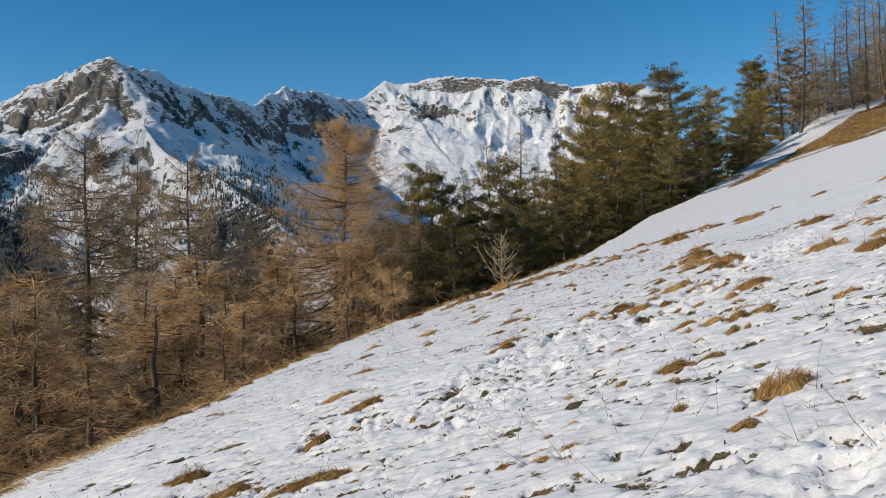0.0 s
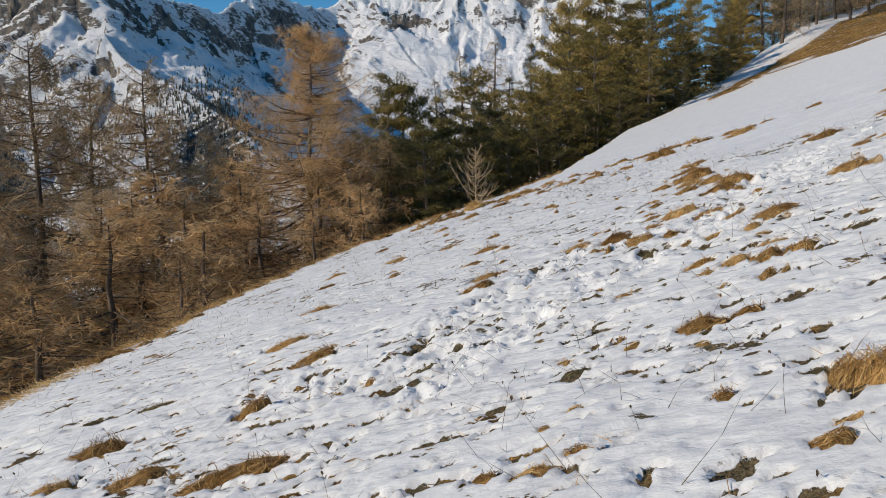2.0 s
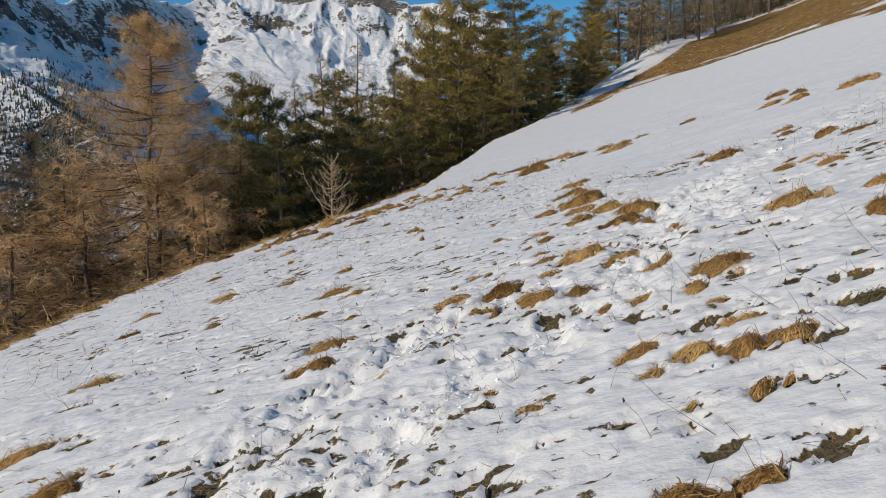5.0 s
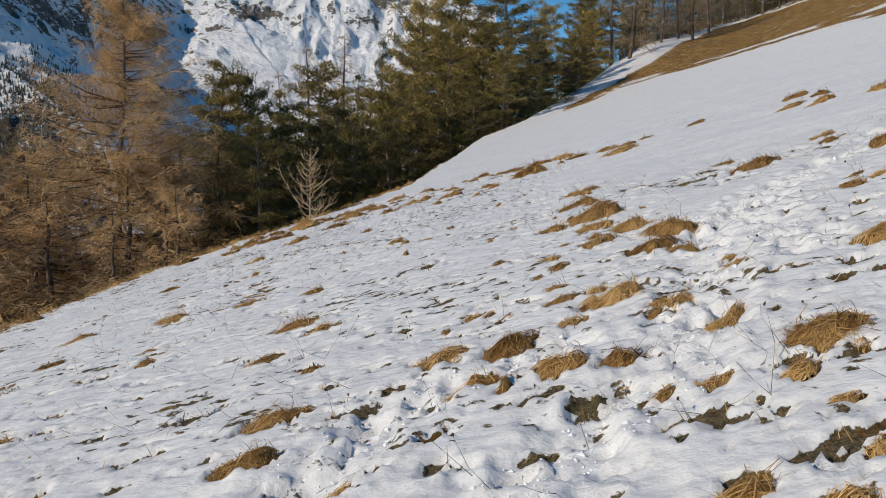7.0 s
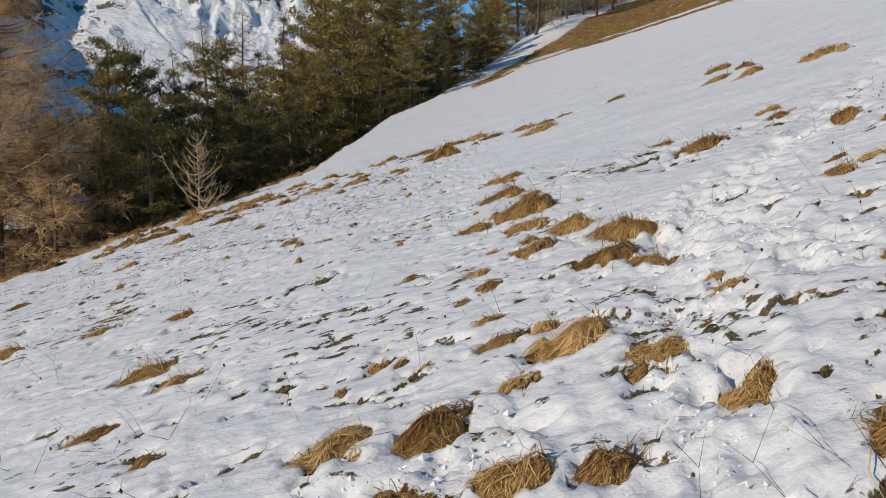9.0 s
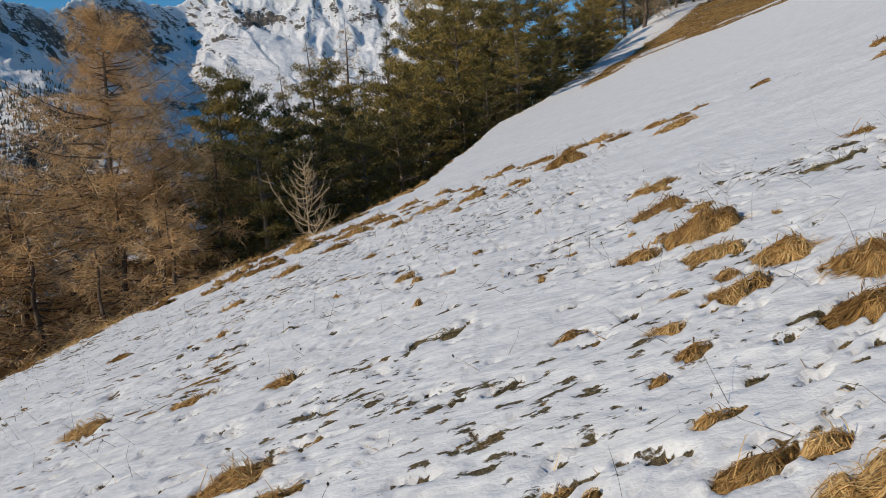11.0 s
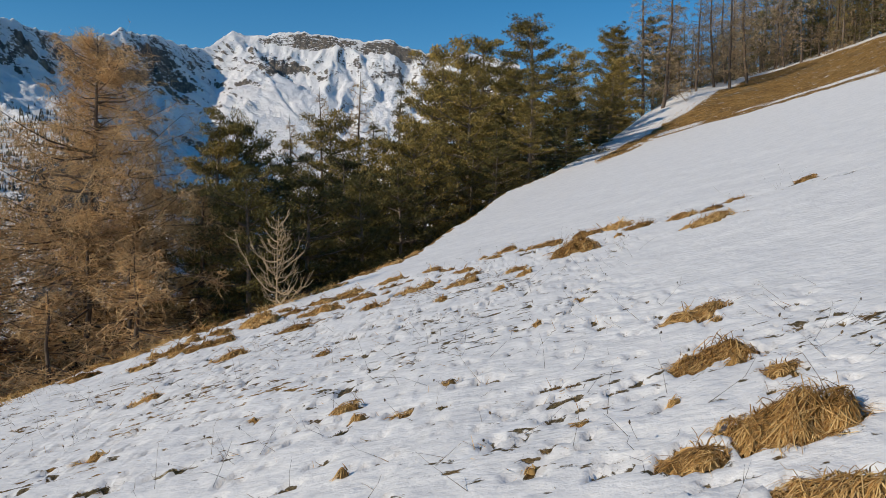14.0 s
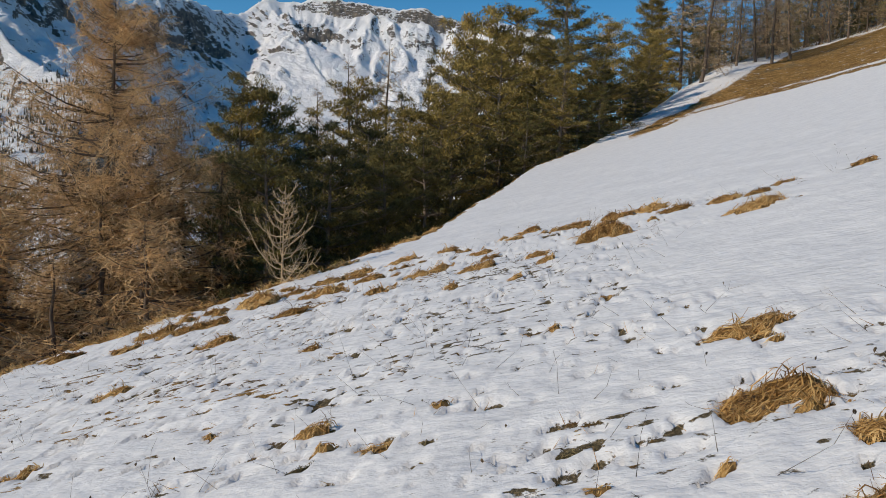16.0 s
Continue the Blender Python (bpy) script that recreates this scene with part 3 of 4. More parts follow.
for tx, ty, w, d, h, kind in PATCHES:
    i0, i1 = np.searchsorted(gx, (tx - w, tx + w))
    j0, j1 = np.searchsorted(gy, (ty - w, ty + w))
    part_x, part_y = GX[i0:i1, j0:j1], GY[i0:i1, j0:j1]
    q = spot(part_x, part_y, tx, ty, w, d)
    bare = smooth((1.12 - q) / 0.18)
    grass_cover[i0:i1, j0:j1] = np.maximum(grass_cover[i0:i1, j0:j1], bare)
    straw_share[i0:i1, j0:j1] = np.where(bare > 0.1, 0.22 if kind == "moss" else 0.75, straw_share[i0:i1, j0:j1])
    rel[i0:i1, j0:j1] += 0.014 * np.exp(-(((q - 1.30) / 0.16) ** 2)) - (0.030 if w < 0.25 else 0.042) * smooth((1.2 - q) / 0.2)
me = mesh_from("ground", np.stack([GX, GY, GZ + rel], -1).reshape(-1, 3), grid_faces(len(gx), len(gy)), MEADOW)
me.attributes.new("grass", "FLOAT", "POINT").data.foreach_set("value", grass_cover.astype(np.float32).ravel())
me.attributes.new("straw", "FLOAT", "POINT").data.foreach_set("value", straw_share.astype(np.float32).ravel())
me.attributes.new("pock", "FLOAT", "POINT").data.foreach_set("value", pock.astype(np.float32).ravel())
ground = tagged(new("ground", me), "patchy old snow over dry brown alpine meadow", "ground", kind="structure")
SHEET = GZ + rel


def sheet_z(x, y):
    """Height of the built sheet, hollows and all."""
    x, y = np.asarray(x, float), np.asarray(y, float)
    i, j = np.clip(np.searchsorted(gx, x), 1, len(gx) - 1), np.clip(np.searchsorted(gy, y), 1, len(gy) - 1)
    u, v = (x - gx[i - 1]) / (gx[i] - gx[i - 1]), (y - gy[j - 1]) / (gy[j] - gy[j - 1])
    return (SHEET[i - 1, j - 1] * (1 - u) + SHEET[i, j - 1] * u) * (1 - v) + (SHEET[i - 1, j] * (1 - u) + SHEET[i, j] * u) * v


# ---- mountains ----
MAIN_RIDGE = [(-66, 3300, 6.5), (-52, 3100, 7.3), (-45, 2950, 8.6), (-41.2, 2850, 9.9), (-39.2, 2800, 11.3), (-37.9, 2780, 11.9), (-35.9, 2740, 12.9),
              (-34.5, 2720, 13.2), (-33.1, 2800, 12.6), (-32, 2880, 12.5), (-31, 2980, 11.9), (-29.5, 3120, 11.3), (-27.6, 3320, 11.1), (-25.4, 3540, 10.4),
              (-23.4, 3760, 11.6), (-21, 3950, 11.4), (-19.4, 4080, 10.9), (-17.8, 4200, 10.9), (-16.2, 4300, 12.1), (-14.6, 4320, 11.9), (-12.9, 4300, 12.1),
              (-11.7, 4280, 12.3), (-9.3, 4260, 12.1), (-7.2, 4250, 11.9), (-5.4, 4240, 12.1), (-3.6, 4240, 11.4), (-1.7, 4230, 11.2), (0, 4220, 11.4), (6, 4150, 10), (16, 4000, 8), (30, 3800, 7)]
SPURS = [[(-34.5, 2720, 13.0), (-32.4, 2600, 11.3), (-32.7, 2430, 9.3), (-31.1, 2250, 7.3), (-27.5, 2000, 5.2), (-23.7, 1750, 2.0), (-20, 1600, -1)],
         [(-38.6, 2790, 11.4), (-38.0, 2550, 8.2), (-37.4, 2300, 5.2), (-36.5, 2050, 1.8)],
         [(-44, 2950, 8.8), (-43.0, 2600, 6.0), (-41, 2250, 2.2)],
         [(-9.0, 4260, 11.9), (-10.0, 3800, 8.2), (-11.0, 3350, 5.2), (-11.5, 2900, 2.2), (-12, 2500, -1)],
         [(-15.8, 4300, 11.8), (-14.2, 4050, 10.5), (-12.9, 3960, 10.0)],
         [(-8.2, 4255, 11.8), (-7.0, 4080, 10.3), (-5.5, 3960, 8.9)],
         [(-3.0, 4240, 11.3), (-3.4, 3700, 7.6), (-3.6, 3200, 4.0), (-4, 2700, 0)]]


def mountain_height(x, y):
    """Height, distance from the main ridge, and distances along and off the leading ridge line."""
    z = np.full_like(x, -600.0)
    away, along, off, main = np.full_like(x, 1e9), np.zeros_like(x), np.zeros_like(x), np.zeros_like(x)
    for n, line in enumerate([MAIN_RIDGE] + SPURS):
        pts = np.array([(q * math.sin(radians(a)), q * math.cos(radians(a)), q * math.tan(radians(e))) for a, q, e in line])
        run = 5000.0 * n
        for p, q in zip(pts[:-1], pts[1:]):
            ab = (q - p)[:2]
            k = np.clip(((x - p[0]) * ab[0] + (y - p[1]) * ab[1]) / (ab @ ab), 0, 1)
            d = np.hypot(x - p[0] - k * ab[0], y - p[1] - k * ab[1])
            s = run + k * np.hypot(*ab)
            run += np.hypot(*ab)
            if n == 0:
                main = np.where(d < away, s, main)
                away = np.minimum(away, d)
                if p[1] < 4100 or p[0] < -1150:
                    fall = 1.05 * np.clip(d, 0, 120) + 0.85 * np.clip(d - 120, 0, 380) + 0.6 * np.maximum(d - 500, 0)
                else:
                    cliff = np.clip(0.5 + 1.1 * vnoise(s / 170, 0 * s, 19), 0.1, 1.4)
                    fall = 0.35 * np.clip(d, 0, 22) + 2.3 * cliff * np.clip(d - 22, 0, 26) + 0.75 * np.clip(d - 48, 0, 300) + 0.5 * np.maximum(d - 348, 0)
            else:
                fall = 0.72 * d
            h = p[2] + k * (q[2] - p[2]) - fall
            top = h > z
            z, along, off = np.where(top, h, z), np.where(top, s, along), np.where(top, d, off)
    return z, away, along, off, main


maz = np.radians(np.arange(-49, 4, 0.11))
mr = np.concatenate([np.arange(700, 1900, 26), np.arange(1900, 4520, 8.5)])
MA, MR = np.meshgrid(maz, mr, indexing="ij")
MX, MY = MR * np.sin(MA), MR * np.cos(MA)
MZ, MD, MS, MO, MM = mountain_height(MX, MY)
far_az = np.degrees(MA)
MS, MO = np.where(far_az > -20, MM, MS), np.where(far_az > -20, MD, MO)
wx, wy = MX + 55 * fbm(MX / 240, MY / 240, 3, 55), MY + 55 * fbm(MX / 240, MY / 240, 3, 57)
left = np.clip((-17.5 - far_az) / 3, 0, 1)
edge = np.clip(MD / 150, 0.12, 1) * np.clip(MO / 120, 0.35, 1)
calm = np.exp(-(((far_az + 12.5) / 4.5) ** 2)) * np.clip((MD - 330) / 150, 0, 1)
shade_side = np.exp(-(((far_az + 24) / 6) ** 2)) * np.clip((MD - 200) / 200, 0, 1)
rough = (0.85 + 0.25 * left) * (1 - 0.5 * calm) * (1 - 0.4 * shade_side)
MZ = MZ + edge * rough * (44 * ridged(wx / 430, wy / 430, 6, 61, 0.5) - 40)
# ribs and gullies that run down from the ridge lines
bend = 30 * fbm(MX / 160, MY / 160, 2, 63)
ribs = ridged((MS + bend) / 105, MO / 700, 3, 65, 0.55)
MZ = MZ + np.clip(MO / 110, 0.10, 1) * rough * (19 * ribs - 8)
MZ = MZ + np.clip(MO / 60, 0.2, 1) * rough * 6 * ridged((MS + bend) / 21, MO / 90, 2, 67, 0.6)
MZ = MZ + np.clip(MD / 60, 0.6, 1) * rough * 3.5 * ridged(wx / 48, wy / 48, 3, 71, 0.6)
# broken ridge crest
MZ = MZ + np.exp(-MD / 40) * (7 + 7 * fbm(MS / 46, 0 * MS, 3, 73, 0.6))
lev = (MZ + 0.16 * MX + 62 * fbm(MX / 420, MY / 420, 5, 81, 0.55)) / 74.0
patchy = np.clip(0.35 + 0.9 * fbm(MX / 420, MY / 420, 3, 83), 0, 1)
fr = lev - np.floor(lev)
st = fr * fr * (3 - 2 * fr)
st = st * st * (3 - 2 * st)
MZ = MZ + np.clip((MZ - 260) / 160, 0, 1) * edge * (1 - calm) * (0.45 + 0.55 * left) * (1 - 0.6 * shade_side) * 46 * patchy * (st - fr)
du, dv = np.gradient(MZ, axis=0), np.gradient(MZ, axis=1)
slope = np.hypot(du / (MR * 0.00192), dv / np.gradient(MR, axis=1))
rock = np.clip((slope - 0.95) / 0.9, 0, 1) * 0.62 + 0.015 + 0.10 * fbm(MX / 260, MY / 260, 3, 91) + 0.04 * left * np.clip((MZ - 120) / 150, 0, 1) + 0.05 * (far_az > -19) * np.clip((MZ - 480) / 200, 0, 1)
crag = np.exp(-(((far_az + 13.4) / 1.5) ** 2) - ((np.degrees(np.arctan2(MZ, MR)) - 10.1) / 0.75) ** 2)
rock = rock - 0.40 * np.exp(-MD / 60) * (far_az > -18) * np.clip(vnoise(MS / 60, MO / 45, 99) + 0.15, 0, 1)
rock = rock + 0.20 * left * (1 - shade_side) * np.clip(ridged(wx / 150, (wy + 2 * MZ) / 150, 4, 97, 0.6) - 0.2, 0, 1)
rock = rock + 0.5 * crag - 0.12 * calm - 0.20 * shade_side
band_w = np.exp(-(((far_az + 26.0) / 3.6) ** 2)) + np.clip((-37.5 - far_az) / 1.5, 0, 1)
speckle = np.clip((far_az + 38.5) / 2, 0, 1) * np.clip((-27 - far_az) / 3, 0, 1)
tree_top = 120 + 95 * np.exp(-(((far_az + 26.5) / 3.4) ** 2)) + 60 * np.clip((-37.5 - far_az) / 1.5, 0, 1)
# wooded slopes; the far-left term also paints the shaded valley dark
wood_and_shade = np.clip((tree_top - MZ + 35 * fbm(MX / 200, MY / 200, 3, 95)) / 120, 0, 1.2) * (0.28 + 0.28 * np.clip(band_w, 0, 1)) + 0.22 * np.clip((-35.5 - far_az) / 2.5, 0, 1) * np.clip((230 - MZ) / 120, 0, 1)
me = mesh_from("mountain_range", np.stack([MX, MY, MZ], -1).reshape(-1, 3), grid_faces(*MX.shape)[:, ::-1], ROCK)
me.attributes.new("rock", "FLOAT", "POINT").data.foreach_set("value", rock.astype(np.float32).ravel())
me.attributes.new("wood", "FLOAT", "POINT").data.foreach_set("value", wood_and_shade.astype(np.float32).ravel())
mountains = tagged(new("mountain_range", me), "snow-covered rocky mountain range with dark cliffs and forested spurs", "mountain", kind="structure")

# scattered firs on the far slopes
rs = np.random.RandomState(5)
weight = np.clip((tree_top + 95 - MZ) / 150, 0, 1) * (0.30 * speckle + np.clip(band_w, 0, 1)) * (MR > 1500) * (MR < 3100) * (far_az < -19) * (far_az > -47) * MR
weight = weight.ravel() * np.repeat(np.gradient(mr)[None], len(maz), 0).ravel()
pick = rs.choice(weight.size, 9500, p=weight / weight.sum())
fx, fy, fz = MX.ravel()[pick] + rs.randn(9500) * 3, MY.ravel()[pick] + rs.randn(9500) * 3, MZ.ravel()[pick] - 2
fh, fw = rs.uniform(8, 17, 9500), rs.uniform(1.7, 3.2, 9500)
ang = rs.rand(9500)[:, None] * 6.28 + np.arange(4)[None] * 1.5708
ringv = np.stack([fx[:, None] + fw[:, None] * np.cos(ang), fy[:, None] + fw[:, None] * np.sin(ang), np.repeat(fz[:, None], 4, 1)], -1)
verts = np.concatenate([ringv, np.stack([fx, fy, fz + fh], -1)[:, None]], 1).reshape(-1, 3)
tri = np.array([(0, 1, 4), (1, 2, 4), (2, 3, 4), (3, 0, 4)])
firs = mesh_from("far_forest", verts, (tri[None] + 5 * np.arange(9500)[:, None, None]).reshape(-1, 3), FAR_HAZY_FIR, False)
tagged(new("far_forest", firs), "scattered dark firs on the snowy far mountainside, haze in their colour", "forest", kind="stuff")


# ---- trees ----
def trunk_line(h, lean, n=9):
    z = np.linspace(-0.6, h, n)
    w = np.cumsum(np.random.randn(n, 2) * 0.012 * h / n * 4, axis=0)
    w -= w[1]
    return np.column_stack([w[:, 0] + lean[0] * z, w[:, 1] + lean[1] * z, z])


def at_height(line, z):
    return np.column_stack([np.interp(z, line[:, 2], line[:, 0]), np.interp(z, line[:, 2], line[:, 1]), z])


def limb(start, az, length, rise, hook, n=6):
    """A limb that leaves at a slope of rise and bends up by hook at its end."""
    t = np.linspace(0, 1, n)
    r = length * t
    z = rise * length * t + hook * length * t**2.4
    wob = np.cumsum(np.random.randn(n, 3) * 0.022 * length, axis=0) * t[:, None]
    return start + np.column_stack([r * math.cos(az), r * math.sin(az), z]) + wob


def larch(name, h, spread, seed, twig, crown_from=0.1, per_m=9.0, twigs=20, sprays=6, twig_w=0.022, power=0.75):
    """A winter larch: straight tapering bole, many sagging limbs, a haze of fine hanging twigs."""
    np.random.seed(seed)
    random.seed(seed)
    root = new(name)
    line = trunk_line(h, np.random.randn(2) * 0.012)
    wood, crown = Bits(), Bits()
    r0 = 0.009 * h + 0.05
    wood.tube(line, r0 * (1 - np.linspace(0, 1, len(line))) ** 0.8 + 0.012, 7)
    n = int(h * per_m)
    zs = np.sort(crown_from * h + (0.99 - crown_from) * h * np.random.rand(n) ** 1.05)
    az = np.random.rand(n) * 2 * np.pi
    for z, a, s in zip(zs, az, at_height(line, zs)):
        q = 1 - z / h
        length = spread * (q**power * 0.96 + 0.04) * random.uniform(0.3, 1.12)
        pts = limb(s, a, length, 0.28 - 0.72 * q**0.6 + random.gauss(0, 0.2), 0.26 + random.gauss(0, 0.12), 6)
        wood.tube(pts[[0, 2, 3, 5]], np.linspace(0.012 + 0.009 * length, 0.007, 4), 3)
        m = max(3, int(twigs * (0.25 + 0.9 * length / spread)))
        t = np.random.rand(m) ** 0.75 * 0.9 + 0.12
        base = np.column_stack([np.interp(t, np.linspace(0, 1, 6), pts[:, i]) for i in range(3)])
        ang = a + np.random.choice([-1, 1], m) * np.random.uniform(0.3, 1.3, m)
        ln = np.random.uniform(0.25, 1.0, m) * (0.30 + 0.34 * min(length, 4.0) * (1.1 - 0.7 * t))
        tip = base + np.column_stack([np.cos(ang) * ln, np.sin(ang) * ln, (np.random.randn(m) * 0.6 - 0.25) * ln])
        crown.blades(base, tip, twig_w * 1.3)
        k = np.random.rand(m, sprays) * 0.95 + 0.05
        b2 = (base[:, None] + (tip - base)[:, None] * k[..., None]).reshape(-1, 3)
        d2 = np.random.randn(len(b2), 3) * [1, 1, 0.9] + [0, 0, -0.25] + np.repeat(tip - base, sprays, 0) * 0.8
        d2 /= np.linalg.norm(d2, axis=1, keepdims=True)
        crown.blades(b2, b2 + d2 * np.random.uniform(0.10, 0.42, (len(b2), 1)) * min(1, 0.45 + h / 18), twig_w)
    part("trunk", wood.mesh("trunk", BARK, True), root)
    part("crown", crown.mesh("crown", twig), root)
    return root


def pine(name, h, spread, seed, needles, crown_from=0.2, layers=11, per=5, clumps=20, blades=14, top_round=0.5, size=1.0):
    """A mountain pine: stout bole, boughs in loose layers, each a flat plate of tufted needles."""
    np.random.seed(seed)
    random.seed(seed)
    root = new(name)
    line = trunk_line(h * 0.97, np.random.randn(2) * 0.025)
    wood, crown = Bits(), Bits()
    r0 = 0.011 * h + 0.06
    wood.tube(line, r0 * (1 - np.linspace(0, 1, len(line))) ** 0.75 + 0.02, 8)
    base, out = [], []
    for layer in range(layers):
        q = (layer + random.uniform(-0.2, 0.2)) / (layers - 0.4)
        q = min(max(q, 0.0), 1.0)
        lopsided = random.uniform(0, 6.28)
        for j in range(per if q < 0.85 else per - 1):
            z = (crown_from + (0.95 - crown_from) * q) * h + random.uniform(-0.012, 0.012) * h
            s = at_height(line, np.array([min(z, h * 0.95)]))[0]
            a = j * 6.283 / per + layer * 0.9 + random.uniform(-0.45, 0.45)
            prof = (1 - q) ** top_round * (0.7 + 0.75 * q if q < 0.4 else 1.0) + 0.08
            length = spread * min(prof, 1.05) * random.uniform(0.5, 1.1) * (1 + 0.22 * math.cos(a - lopsided))
            pts = limb(s, a, length, 0.0 + 0.45 * q * q - 0.12 * (q < 0.3), 0.16, 6)
            wood.tube(pts[[0, 2, 4, 5]], np.linspace(0.02 + 0.013 * length, 0.012, 4), 3)
            m = max(3, int(clumps * (0.25 + 0.8 * length / spread)))
            t = 0.22 + 0.82 * np.random.rand(m) ** 0.7
            p = np.column_stack([np.interp(t, np.linspace(0, 1, 6), pts[:, i]) for i in range(3)])
            lat = np.random.randn(m) * (0.12 + 0.20 * length * (1.2 - t))
            p = p + np.column_stack([-math.sin(a) * lat, math.cos(a) * lat, np.abs(np.random.randn(m)) * 0.03 * length + 0.06])
            for e in range(0, m, 2):
                wood.tube(np.stack([pts[min(5, int(t[e] * 4.5))], p[e]]), np.array([0.018, 0.008]), 3)
            base.append(p)
            out.append(np.tile([math.cos(a) * 0.5, math.sin(a) * 0.5, 0.55], (m, 1)))
    base.append(at_height(line, np.linspace(0.88, 0.98, 6) * h) + np.random.randn(6, 3) * [0.2, 0.2, 0])
    out.append(np.tile([0, 0, 1.0], (6, 1)))
    base, out = np.concatenate(base), np.concatenate(out)
    puff = np.repeat(np.random.uniform(0.7, 1.3, len(base)), blades)[:, None] * size
    ball = np.random.randn(len(base) * blades, 3)
    ball /= np.linalg.norm(ball, axis=1, keepdims=True)
    ball *= np.random.rand(len(ball), 1) ** 0.4
    b = np.repeat(base, blades, 0) + ball * [0.42, 0.42, 0.125] * puff
    face = ball / np.linalg.norm(ball, axis=1, keepdims=True) * [0.8, 0.8, 1.0] + [0, 0, 0.35] + np.random.randn(len(b), 3) * 0.30
    face /= np.linalg.norm(face, axis=1, keepdims=True)
    d = np.cross(face, np.random.randn(len(b), 3))
    d = d / np.linalg.norm(d, axis=1, keepdims=True) + face * np.random.uniform(-0.1, 0.7, (len(b), 1)) + np.repeat(out, blades, 0) * 0.3
    d /= np.linalg.norm(d, axis=1, keepdims=True)
    crown.leaves(b, b + d * np.random.uniform(0.13, 0.25, (len(b), 1)) * size, np.random.uniform(0.034, 0.058, len(b)) * size, face)
    part("trunk", wood.mesh("trunk", PINE_BARK, True), root)
    part("crown", crown.mesh("crown", needles), root)
    return root


def put(root, x, y, top=None, height=None, turn=0.0, base_h=1.0, wide=1.0):
    """Place a tree on the slope, scaled so that its top reaches the given height."""
    z = float(land(x, y)) - 0.15
    s = ((top - z) if top is not None else height) / base_h
    return Matrix.Translation((x, y, z)) @ Matrix.Rotation(turn, 4, "Z") @ Matrix.Diagonal((s * wide, s * wide, s, 1))


random.seed(4)
PLACED = set()


def plant(root, base_h, spots, label, category, group):
    """The first spot takes the tree itself, the others copies."""
    for i, (x, y, top, wide) in enumerate(spots):
        m = put(root, x, y, top, None, random.uniform(0, 6.28), base_h, wide)
        if i == 0 and root.name not in PLACED:
            root.matrix_basis = m
            PLACED.add(root.name)
            tagged(root, label, category, group)
            continue
        c = root.copy()
        scene.collection.objects.link(c)
        for o in root.children:
            k = o.copy()
            scene.collection.objects.link(k)
            k.parent = c
        c.matrix_basis = m
        tagged(c, label, category, group)


big = larch("larch_tree", 16, 8.4, 1, LARCH_TWIG, 0.01, 21, 50, 8, 0.014, 0.74)
plant(big, 16, [(-19.1, 50.7, 10.6, 1.0)], "broad orange-brown leafless larch with dense drooping twigs", "larch tree", "larches below the brow")
slim = larch("larch_tree", 14, 6.2, 2, LARCH_GREY, 0.03, 17, 36, 8, 0.0145, 0.66)
plant(slim, 14, [(-34.9, 46.0, 9.8, 1.0), (-31.9, 54.0, 8.9, 0.9)], "tall grey-brown bare larch with sagging branches", "larch tree", "larches below the brow")
slim_b = larch("larch_tree", 14, 5.2, 3, LARCH_GREY, 0.04, 14, 28, 7, 0.016, 0.66)
plant(slim_b, 14, [(-37.3, 56.0, 9.1, 0.9), (-29.8, 60.0, 4.7, 0.6), (-24.6, 74.0, 8.4, 0.5), (-28.0, 42.0, 0.8, 1.2), (-31, 36.0, -0.4, 1.4)],
      "slender tan leafless larch among its neighbours", "larch tree", "larches below the brow")
young = larch("larch_tree", 7, 3.1, 5, LARCH_TWIG, 0.02, 13, 19, 6, 0.021, 0.65)
plant(young, 7, [(-24.2, 52.0, 2.2, 1.2), (-15.8, 50.0, 1.9, 1.2), (-23.3, 47.0, -0.4, 1.5), (-18.0, 42.0, -0.3, 1.5), (-14.0, 45.0, 0.6, 1.2), (-25, 41, 0.0, 1.6), (-22, 34, -1.0, 1.7), (-18, 35, -0.9, 1.6), (-34, 37, -0.6, 1.6), (-36, 43, 0.6, 1.6), (-28.5, 32.5, -1.5, 1.7), (-13.5, 38, -0.6, 1.3), (-16.6, 56, 3.4, 1.2), (-13.6, 53, 3.2, 1.2), (-19.5, 25, -2.0, 1.7), (-24, 27.5, -1.9, 1.8), (-15.5, 28, -1.6, 1.6), (-28, 26, -2.2, 1.8), (-22, 21.5, -2.4, 1.7), (-32, 31, -1.5, 1.8), (-20.5, 45, 0.9, 1.5), (-16.3, 46, 1.2, 1.4), (-12.2, 41.5, 0.4, 1.4), (-26.5, 46, 1.4, 1.5), (-21, 38.5, 0.0, 1.6)],
      "young orange-brown larch with twiggy crown to the ground", "larch tree", "larches below the brow")

BARE = "tall thin bare larch standing in the high wood"
bare = larch("larch_tree", 17, 2.8, 7, LARCH_GREY, 0.12, 6, 9, 4, 0.034, 0.5)
bare_b = larch("larch_tree", 17, 3.3, 8, LARCH_GREY, 0.10, 9, 12, 4, 0.034, 0.55)
plant(bare, 17, [(-11.5, 97, 16.9, 0.9), (-17.9, 97, 12.5, 0.8), (-15.1, 100, 15.9, 0.9), (22.1, 112, 33, 1), (29.4, 115, 32.4, 1), (32.6, 112, 34.1, 1)], BARE, "larch tree", "larches in the high wood")
plant(bare_b, 17, [(23.8, 108, 33.4, 1.1), (32.4, 118, 35.3, 1), (36, 116, 35.5, 1), (35.2, 122, 36.4, 1)], BARE, "larch tree", "larches in the high wood")

PINE_LABEL = "dense olive-green pine with brownish sunlit needle clumps"
DARK_LABEL = "dark green pine with low spreading boughs, shade put into its colour"
